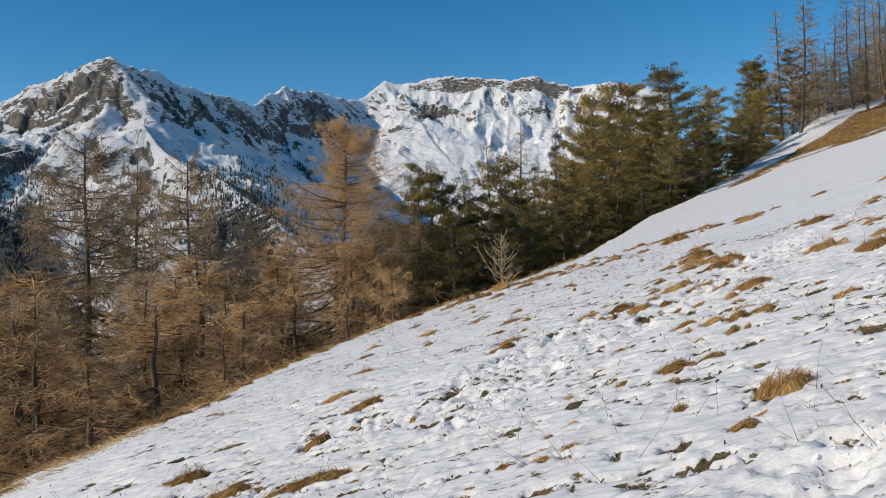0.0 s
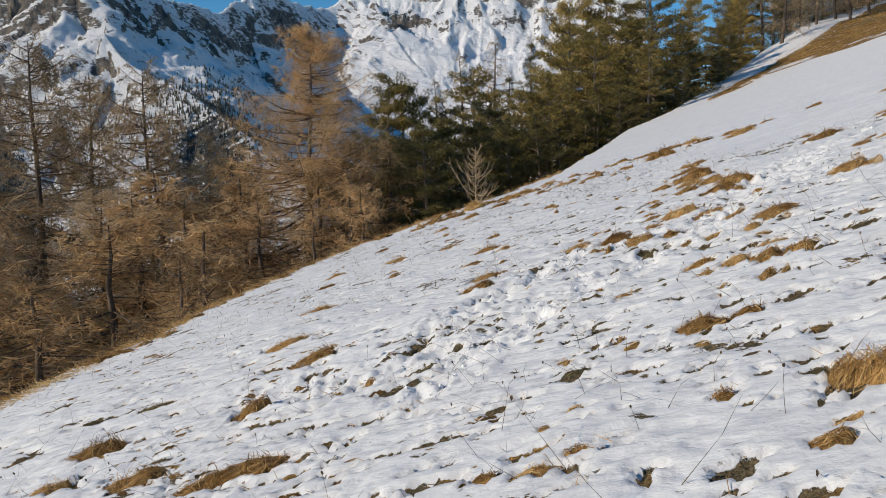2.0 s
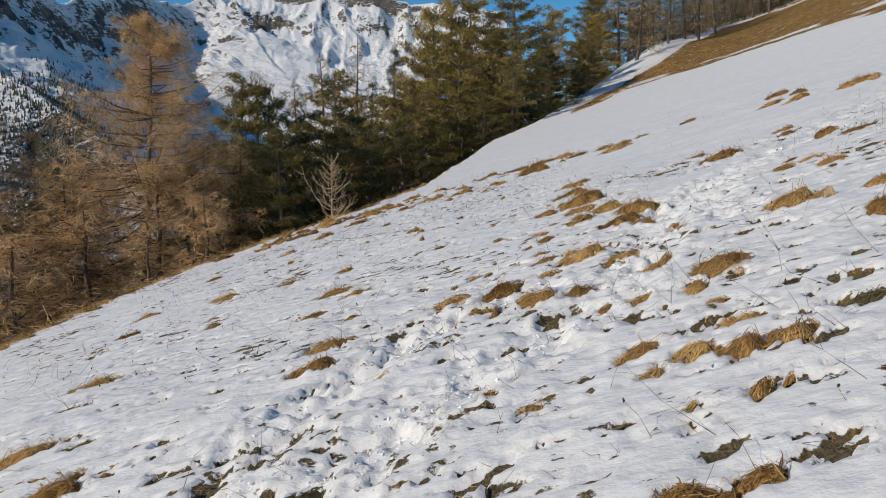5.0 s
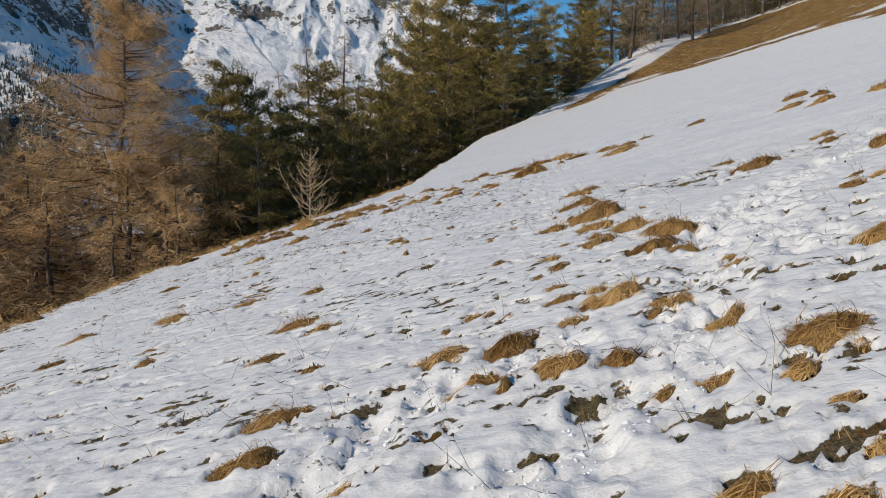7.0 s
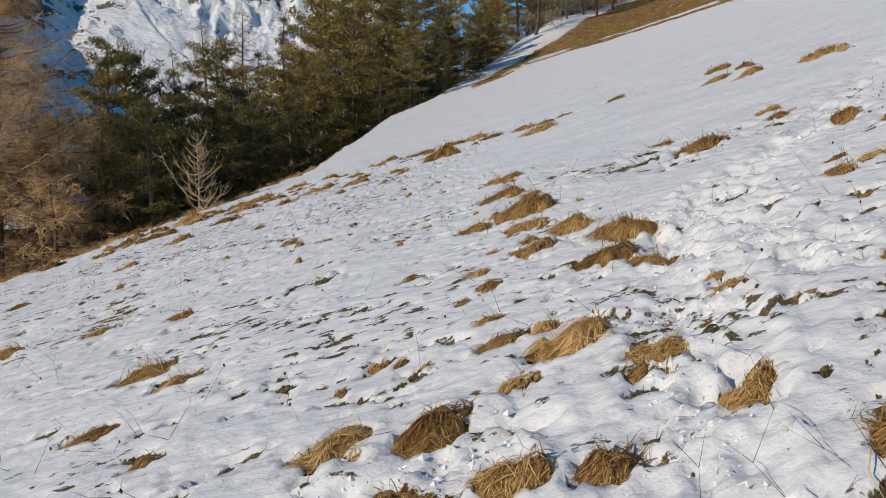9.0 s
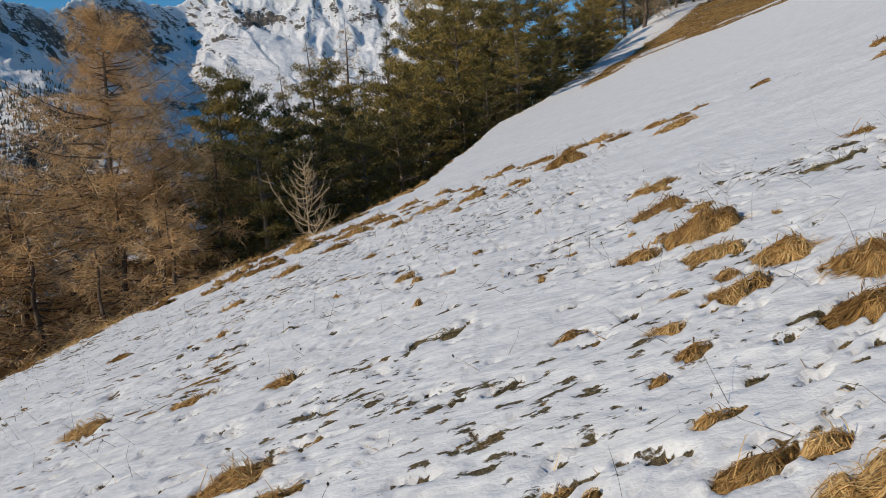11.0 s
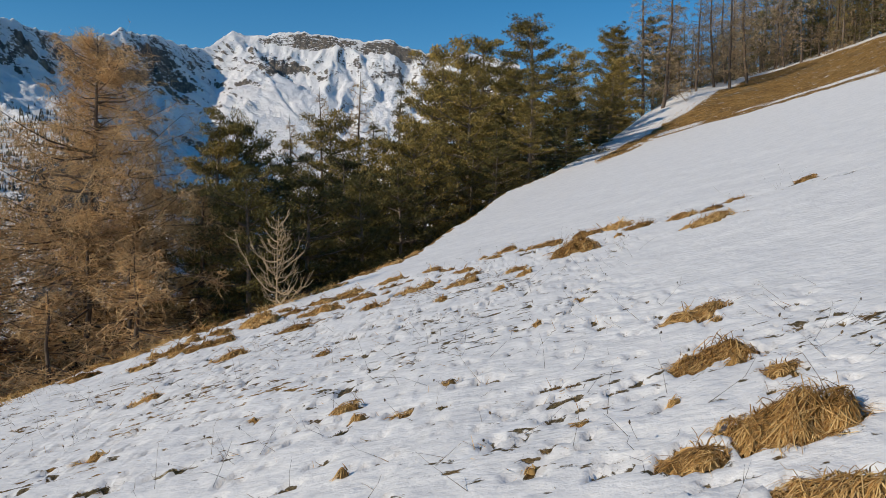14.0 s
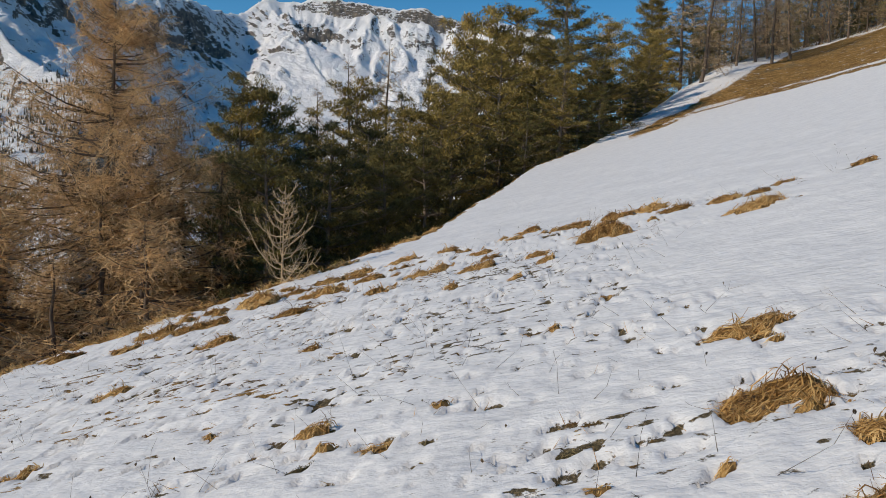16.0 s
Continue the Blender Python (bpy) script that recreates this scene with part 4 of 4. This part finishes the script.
pine_a = pine("pine_tree", 16, 4.6, 11, PINE_NEEDLE, 0.12, 12, 7, 11, 60, 0.66, 1.15)
pine_b = pine("pine_tree", 15, 5.0, 12, PINE_NEEDLE, 0.18, 11, 7, 11, 60, 0.42, 1.2)
pine_c = pine("pine_tree", 14, 4.6, 13, PINE_DARK_SHADED, 0.02, 12, 7, 10, 56, 0.5, 1.2)
pine_far = pine("pine_tree", 13, 4.2, 15, PINE_DARK_SHADED, 0.04, 9, 5, 6, 14, 0.5, 1.9)
spruce = pine("spruce_tree", 16, 2.8, 14, PINE_DARK_SHADED, 0.05, 19, 5, 6, 26, 1.0, 1.0)
plant(pine_a, 16, [(-17.3, 66, 9.2, 0.95), (6.7, 85, 20.6, 1.2), (-6.5, 74, 8.9, 1.0), (10.6, 95, 19.8, 1.0), (4.9, 74, 12.8, 0.9), (10.4, 90, 15, 1.0), (23.2, 135, 31.5, 1.0), (20.6, 118, 28.0, 1.0), (16.2, 102, 19.5, 1.0)],
      PINE_LABEL, "pine tree", "pines along the meadow edge")
plant(pine_b, 15, [(-2.0, 98, 20.4, 0.82), (1.6, 104, 22.6, 1.0), (-11.3, 80, 10.6, 1.0), (-3.7, 70, 8.9, 0.9), (0.5, 78, 14.0, 1.0), (14.8, 100, 16.6, 1.0), (-1.8, 84, 14.0, 0.9), (4.6, 92, 17.0, 0.9), (19, 112, 22, 0.9), (25.5, 122, 29.5, 0.9)],
      PINE_LABEL, "pine tree", "pines along the meadow edge")
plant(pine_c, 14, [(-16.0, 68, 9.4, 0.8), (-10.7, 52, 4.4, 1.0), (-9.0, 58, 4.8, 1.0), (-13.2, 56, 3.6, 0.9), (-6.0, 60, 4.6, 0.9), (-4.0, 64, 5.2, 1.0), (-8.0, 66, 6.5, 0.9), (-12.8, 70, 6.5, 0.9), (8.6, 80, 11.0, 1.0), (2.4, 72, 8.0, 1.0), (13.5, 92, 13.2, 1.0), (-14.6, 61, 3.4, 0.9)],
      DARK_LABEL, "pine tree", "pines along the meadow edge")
plant(spruce, 16, [(-7.2, 103, 17.4, 0.8), (-9.0, 88, 11.5, 0.8)], "narrow dark green spruce among the pines", "spruce tree", "spruces among the pines")

# deeper in the wood, behind the edge trees, with shade in the needle colour
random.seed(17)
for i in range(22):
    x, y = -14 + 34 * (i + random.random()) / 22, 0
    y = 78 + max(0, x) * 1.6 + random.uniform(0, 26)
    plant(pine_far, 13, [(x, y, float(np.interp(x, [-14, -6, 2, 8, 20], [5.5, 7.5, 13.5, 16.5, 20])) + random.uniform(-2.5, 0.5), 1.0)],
          "pine deep in the wood, shade put into its dark needles", "pine tree", "pines along the meadow edge")

# low pines added to darken the gaps under the edge trees
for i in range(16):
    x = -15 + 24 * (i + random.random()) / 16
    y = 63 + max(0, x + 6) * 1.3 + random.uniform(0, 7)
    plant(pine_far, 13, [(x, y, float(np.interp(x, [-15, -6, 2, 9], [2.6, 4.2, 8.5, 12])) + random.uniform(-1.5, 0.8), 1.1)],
          "pine deep in the wood, shade put into its dark needles", "pine tree", "pines along the meadow edge")

# the high wood above the thawed band
random.seed(9)
for i in range(150):
    az = 12.5 + 24.5 * (i + random.random()) / 150
    r = float(np.interp(az, BAND_AZ, BAND_HIGH)) + max(1.5, 24 - 1.6 * max(az - 12, 0) * 1.4) + random.random() ** 1.5 * 26
    x, y = r * math.sin(radians(az)), 10 + r * math.cos(radians(az))
    g = float(land(x, y))
    if az < 18 and random.random() < 0.35:
        continue
    thin = random.random() < (0.5 if az < 18 else 0.32)
    kind = random.choice([bare, bare_b, bare_b]) if thin else pine_far
    hh = (random.uniform(7, 12) if az < 17.5 else random.uniform(11, 18)) if thin else random.uniform(6, 9 if az < 18 else 15)
    plant(kind, 17 if thin else 13, [(x, y, g + hh, 0.95)], BARE if thin else "dark pine in the high wood above the thawed grass",
          "larch tree" if thin else "pine tree", "larches in the high wood" if thin else "pines in the high wood")


shrub = larch("larch_bush", 5, 2.4, 19, LARCH_GREY, 0.02, 9, 10, 5, 0.03, 0.55)
random.seed(29)
for i in range(34):
    az = 13 + 24 * (i + random.random()) / 34
    r = float(np.interp(az, BAND_AZ, BAND_HIGH)) + max(1.0, 22 - 2.2 * max(az - 12, 0)) + random.random() * 9
    x, y = r * math.sin(radians(az)), 10 + r * math.cos(radians(az))
    plant(shrub, 5, [(x, y, float(land(x, y)) + random.uniform(2.5, 6), random.uniform(0.9, 1.4))], "low brown leafless larch thicket under taller trees", "larch bush", "bushes in the high wood")


# ---- dry sapling on the brow ----
def sapling(h, seed):
    np.random.seed(seed)
    root = new("larch_sapling")
    stem = Bits()
    line = trunk_line(h, (0.02, 0.0), 8)
    stem.tube(line, np.linspace(0.035, 0.006, 8), 6)
    part("trunk", stem.mesh("trunk", PALE_WOOD, True), root)
    for i in range(34):
        z = h * (0.03 + 0.90 * (i + np.random.rand()) / 34)
        s = at_height(line, np.array([z]))[0]
        a, ln = i * 2.4 + np.random.randn() * 0.3, (1.0 - 0.78 * z / h) * np.random.uniform(0.4, 1.15) * h * 0.46
        b = Bits()
        pts = limb(s, a, ln, np.random.uniform(-0.4, 0.2), np.random.uniform(0.7, 1.6) * (1.1 - 0.5 * z / h), 8)
        pts = pts + np.cumsum(np.random.randn(8, 3) * 0.045 * ln, axis=0) * np.linspace(0, 1, 8)[:, None]
        b.tube(pts, np.linspace(0.019, 0.006, 8), 5)
        branch = part("branch", b.mesh("branch", PALE_WOOD, True), root)
        for j in range(9):
            t = np.random.uniform(0.2, 0.98)
            p = np.array([np.interp(t, np.linspace(0, 1, 8), pts[:, k]) for k in range(3)])
            b = Bits()
            b.tube(limb(p, a + np.random.choice([-1, 1]) * np.random.uniform(0.5, 1.1), ln * np.random.uniform(0.12, 0.45), np.random.uniform(-0.2, 0.8), np.random.uniform(0.2, 1.2), 5), np.linspace(0.007, 0.004, 5), 4)
            part("twig", b.mesh("twig", PALE_WOOD, True), branch)
    return root


sap = sapling(2.3, 3)
sap.matrix_basis = Matrix.Translation((-4.57, 31.6, sheet_z(-4.57, 31.6) - 0.05))
tagged(sap, "small bleached leafless larch sapling with upturned twigs", "sapling")


# ---- grass tufts ----
def hummock(x, y, tx, ty, w, d, h):
    lean = np.clip(1 + 0.55 * (x - tx) / w, 0.6, 1.4)
    return h * lean * np.clip(1 - spot(x, y, tx, ty, w, d) ** 2, 0, 1) ** 0.7 * (1 + 0.30 * fbm(x * 5.5, y * 5.5, 2, 18))


def thatch_mesh(tx, ty, w, d, h, z0, skin):
    """The matted base of a tuft, filling its ragged outline; its dark colour stands for shade within."""
    t, a = np.meshgrid(np.linspace(0.02, 1, 7), np.linspace(0, 2 * np.pi, 23), indexing="ij")
    u, v = 0.5 * w * np.cos(a), 0.5 * d * np.sin(a)
    rx, ry = tx + 0.975 * u - 0.22 * v, ty + 0.22 * u + 0.975 * v
    k = t * np.clip(1.0 / spot(rx, ry, tx, ty, w, d), 0.5, 1.25)
    x, y = tx + (rx - tx) * k, ty + (ry - ty) * k
    z = sheet_z(x, y) + 0.9 * hummock(x, y, tx, ty, w, d, h) * (0.9 + 0.12 * vnoise(x * 30, y * 30, 5)) + 0.006 - 0.03 * t**5
    return mesh_from("thatch", np.stack([x - tx, y - ty, z - z0], -1).reshape(-1, 3), grid_faces(7, 23), skin)


def blade_mesh(tx, ty, w, d, h, z0, kind, seed, skin):
    """Long dry blades: combed downhill in a mat, falling from the crown of a mound."""
    np.random.seed(seed)
    far = 1 + max(0, ty - 13) / 9
    n = int(np.clip((7200 if kind == "mound" else 6800 if kind == "mat" else 1500) * w * d / far, 40, 2600))
    x0, y0 = tx + (np.random.rand(8 * n) - 0.5) * w * 1.3, ty + (np.random.rand(8 * n) - 0.5) * w * 1.3
    keep = spot(x0, y0, tx, ty, w, d) < 0.97
    x0, y0 = x0[keep][:n], y0[keep][:n]
    n = len(x0)
    if kind == "mound":
        a = np.arctan2(y0 - ty - 0.06 * w, x0 - tx - 0.12 * w) + np.random.randn(n) * 0.55
        a = np.where(np.random.rand(n) < 0.25, 3.6 + np.random.randn(n) * 0.6, a)
        ln = np.random.uniform(0.22, 0.62, n) * min(w, 0.7) + 0.04
    else:
        a = np.where(np.random.rand(n) < 0.7, 3.5 + 0.6 * math.sin(seed * 1.7) + np.random.randn(n) * 0.55, np.random.rand(n) * 6.283)
        ln = np.random.uniform(0.25, 0.75, n) * min(w, 0.38) + 0.02
    bend = np.random.randn(n) * 0.8
    q0, q1 = spot(x0, y0, tx, ty, w, d), spot(x0 + np.cos(a + bend * 0.7) * ln, y0 + np.sin(a + bend * 0.7) * ln, tx, ty, w, d)
    over = np.random.uniform(0.92, 1.12, n)
    ln = ln * np.where(q1 > over, np.clip((over - q0) / np.maximum(q1 - q0, 1e-3), 0.12, 1), 1)
    lift = (np.random.uniform(0.0, 0.10, n) + 0.10 * (np.random.rand(n) < 0.08)) * ln + 0.004
    stand = np.random.rand(n) < (0.10 if kind != "moss" else 0.15) + 0.25 * (kind == "mound" and ty < 9)
    rise = np.random.uniform(0.2, 0.6, n) * ln * stand
    pts = []
    for t, arc, up in ((0, 0.2, 0), (0.35, 1.0, 0.45), (0.7, 0.9, 0.85), (1.0, 0.1, 1.0)):
        reach = ln * t * np.where(stand, 0.5, 1.0)
        x, y = x0 + np.cos(a + bend * t) * reach, y0 + np.sin(a + bend * t) * reach
        pts.append(np.column_stack([x - tx, y - ty, sheet_z(x, y) + hummock(x, y, tx, ty, w, d, h) + lift * arc + rise * up + 0.004 - z0]))
    wd = np.random.uniform(0.0014, 0.0036, n)[:, None] * far
    s = np.column_stack([-np.sin(a), np.cos(a), 0 * a]) + np.random.randn(n, 3) * 0.35
    s /= np.linalg.norm(s, axis=1, keepdims=True)
    v = np.stack([e for p, k in zip(pts, (0.9, 1, 0.8, 0.25)) for e in (p - s * wd * k, p + s * wd * k)], 1).reshape(-1, 3)
    i = np.arange(n)[:, None] * 8
    return mesh_from("grass_clump", v, np.concatenate([i + [0, 1, 3, 2], i + [2, 3, 5, 4], i + [4, 5, 7, 6]]), skin, True)


TUFT_LABEL = {"mound": "domed golden dry grass tussock poking through snow", "mat": "flattened straw-coloured grass mat in a melted hollow",
              "moss": "dark mossy turf showing in a melted slot"}
for i, (tx, ty, w, d, h, kind) in enumerate(PATCHES):
    z0 = float(sheet_z(tx, ty))
    ob = new("grass_tuft" if kind != "moss" else "turf_patch")
    part("thatch", thatch_mesh(tx, ty, w, d, h, z0, MOSS if kind == "moss" else THATCH_SHADED), ob, "matted thatch darkened as shade between the blades")
    tagged(part("grass_clump", blade_mesh(tx, ty, w, d, h, z0, kind, 300 + i, DULL_STRAW if kind == "moss" else STRAW), ob), kind="stuff")
    ob.matrix_basis = Matrix.Translation((tx, ty, z0))
    label = TUFT_LABEL[kind] if w > 0.2 or kind != "mat" else "small straw-coloured grass tuft in melting snow"
    tagged(ob, label, "turf patch" if kind == "moss" else "grass tuft", "turf in melted slots" if kind == "moss" else "tufts on the snowy meadow")


# ---- dry stalks, grass litter and snow crumbs ----
def scatter(n, seed, x0=-9, x1=9, y0=3.5, y1=33):
    rs = np.random.RandomState(seed)
    return rs.uniform(x0, x1, n), y0 + (y1 - y0) * rs.rand(n) ** 1.25


np.random.seed(31)
sx, sy = scatter(2800, 31)
ok = (rough_zone(sx, sy) > 0.3) & (crest_excess(sx, sy)[0] <= 0.3) & (fbm(sx * 0.5, sy * 0.5, 2, 33) > -0.35)
sx, sy = sx[ok], sy[ok]
stalks = Bits()
b = np.column_stack([sx, sy, sheet_z(sx, sy) - 0.02])
ln = np.random.uniform(0.05, 0.40, len(b)) ** 1.15
d = np.random.randn(len(b), 3) * [0.9, 0.9, 0.3] + [-0.2, 0, 0.6]
d /= np.linalg.norm(d, axis=1, keepdims=True)
t = b + d * ln[:, None]
t2 = t + (d + np.random.randn(len(b), 3) * 0.35) * ln[:, None] * 0.5
for k, turn in enumerate(((1, 0, 0), (0, 1, 0))):
    side = np.tile(np.array(turn, float), (len(b), 1))
    stalks.blades(b, t, 0.0045, side)
    stalks.blades(t, t2, 0.0032, side)
fork = np.random.rand(len(b)) < 0.35
stalks.blades(t[fork], t[fork] + (d[fork] + np.random.randn(fork.sum(), 3) * 0.8) * ln[fork, None] * 0.4, 0.003)
heads = t2[np.random.rand(len(t2)) < 0.25]
for k in range(3):
    o = np.random.randn(len(heads), 3) * 0.003
    stalks.leaves(heads + o - [0, 0, 0.012], heads + o + [0, 0, 0.014], 0.016)
tagged(new("dry_stalks", stalks.mesh("dry_stalks", STALK)), "thin dry brown weed stalks sticking out of snow", "weeds", kind="stuff")

np.random.seed(37)
lx, ly = scatter(90000, 37)
lp = relief(lx, ly)[1]
keep = lp > 0.15 + 0.6 * np.random.rand(len(lx))
lx, ly = lx[keep][:16000], ly[keep][:16000]
litter = Bits()
b = np.column_stack([lx, ly, sheet_z(lx, ly) - 0.005])
d = np.random.randn(len(b), 3) * [1, 1, 0.3] + [-0.3, 0, 0.35]
d /= np.linalg.norm(d, axis=1, keepdims=True)
litter.blades(b, b + d * np.random.uniform(0.04, 0.14, (len(b), 1)), 0.0065)
tagged(new("grass_litter", litter.mesh("grass_litter", STRAW)), "short dry grass blades in melted hollows", "grass", kind="stuff")

# pale grass combed over the edge of the brow
np.random.seed(43)
n = 9000
ba = np.random.uniform(-75, -4, n)
br = np.interp(ba, CREST_AZ, CREST_R) + np.random.randn(n) * 0.32 - 0.05
bx, by = -0.3 + br * np.sin(np.radians(ba)), 5.5 + br * np.cos(np.radians(ba))
keep = fbm(bx * 1.1, by * 1.1, 3, 57) > -0.15
bx, by = bx[keep], by[keep]
b = np.column_stack([bx, by, sheet_z(bx, by) - 0.01])
d = np.random.randn(len(b), 3) * [0.6, 0.6, 0.2] + [-0.6, -0.1, 0.25]
d /= np.linalg.norm(d, axis=1, keepdims=True)
fringe = Bits()
fringe.blades(b, b + d * np.random.uniform(0.08, 0.26, (len(b), 1)), np.random.uniform(0.006, 0.014, len(b)))
tagged(new("brow_grass", fringe.mesh("brow_grass", STRAW)), "pale dry grass combed over the snowy brow", "grass", kind="stuff")

# coarse bleached grass standing on the thawed band
np.random.seed(39)
n = 9000
ba = np.random.uniform(9, 40, n)
br = np.interp(ba, BAND_AZ, BAND_LOW) + (np.interp(ba, BAND_AZ, BAND_HIGH) - np.interp(ba, BAND_AZ, BAND_LOW)) * np.random.rand(n)
bx, by = br * np.sin(np.radians(ba)), 10 + br * np.cos(np.radians(ba))
b = np.column_stack([bx, by, land(bx, by) - 0.02])
d = np.random.randn(n, 3) * [0.8, 0.8, 0.2] + [-0.4, 0, 0.7]
d /= np.linalg.norm(d, axis=1, keepdims=True)
thawed = Bits()
thawed.blades(b, b + d * np.random.uniform(0.10, 0.24, (n, 1)), np.random.uniform(0.015, 0.04, n))
tagged(new("thawed_grass", thawed.mesh("thawed_grass", STRAW)), "bleached dry grass on the thawed brown slope", "grass", kind="stuff")

np.random.seed(41)
rx, ry = scatter(140000, 41)
dd = track_distance(rx, ry)
near_tuft = np.full(len(rx), 9.0)
for tx, ty, tw in [p[:3] for p in PATCHES]:
    near_tuft = np.minimum(near_tuft, np.hypot(rx - tx, ry - ty) / tw)
keep = (np.random.rand(len(rx)) < 0.9 * np.exp(-((dd / 0.34) ** 2)) + 0.10 * np.exp(-(((near_tuft - 0.6) / 0.18) ** 2)) * rough_zone(rx, ry) + 0.004) & (crest_excess(rx, ry)[0] <= 0)
rx, ry = rx[keep][:8000], ry[keep][:8000]
n = len(rx)
size = np.random.gamma(1.4, 0.0038, n) + 0.003
oct_v = np.array([(1, 0, 0), (-1, 0, 0), (0, 1, 0), (0, -1, 0), (0, 0, 1), (0, 0, -1)], float)
oct_f = np.array([(0, 2, 4), (2, 1, 4), (1, 3, 4), (3, 0, 4), (2, 0, 5), (1, 2, 5), (3, 1, 5), (0, 3, 5)])
cv = oct_v[None] * np.random.uniform(0.55, 1.3, (n, 6, 1)) + np.random.randn(n, 6, 3) * 0.15
cv = cv * size[:, None, None] * [1.4, 1.2, 0.75] + np.column_stack([rx, ry, sheet_z(rx, ry) + size * 0.1])[:, None]
crumbs = mesh_from("snow_crumbs", cv.reshape(-1, 3), (oct_f[None] + 6 * np.arange(n)[:, None, None]).reshape(-1, 3), SNOW_CRUMB, False)
tagged(new("snow_crumbs", crumbs), "small loose lumps of kicked snow along the trodden track", "snow", kind="stuff")
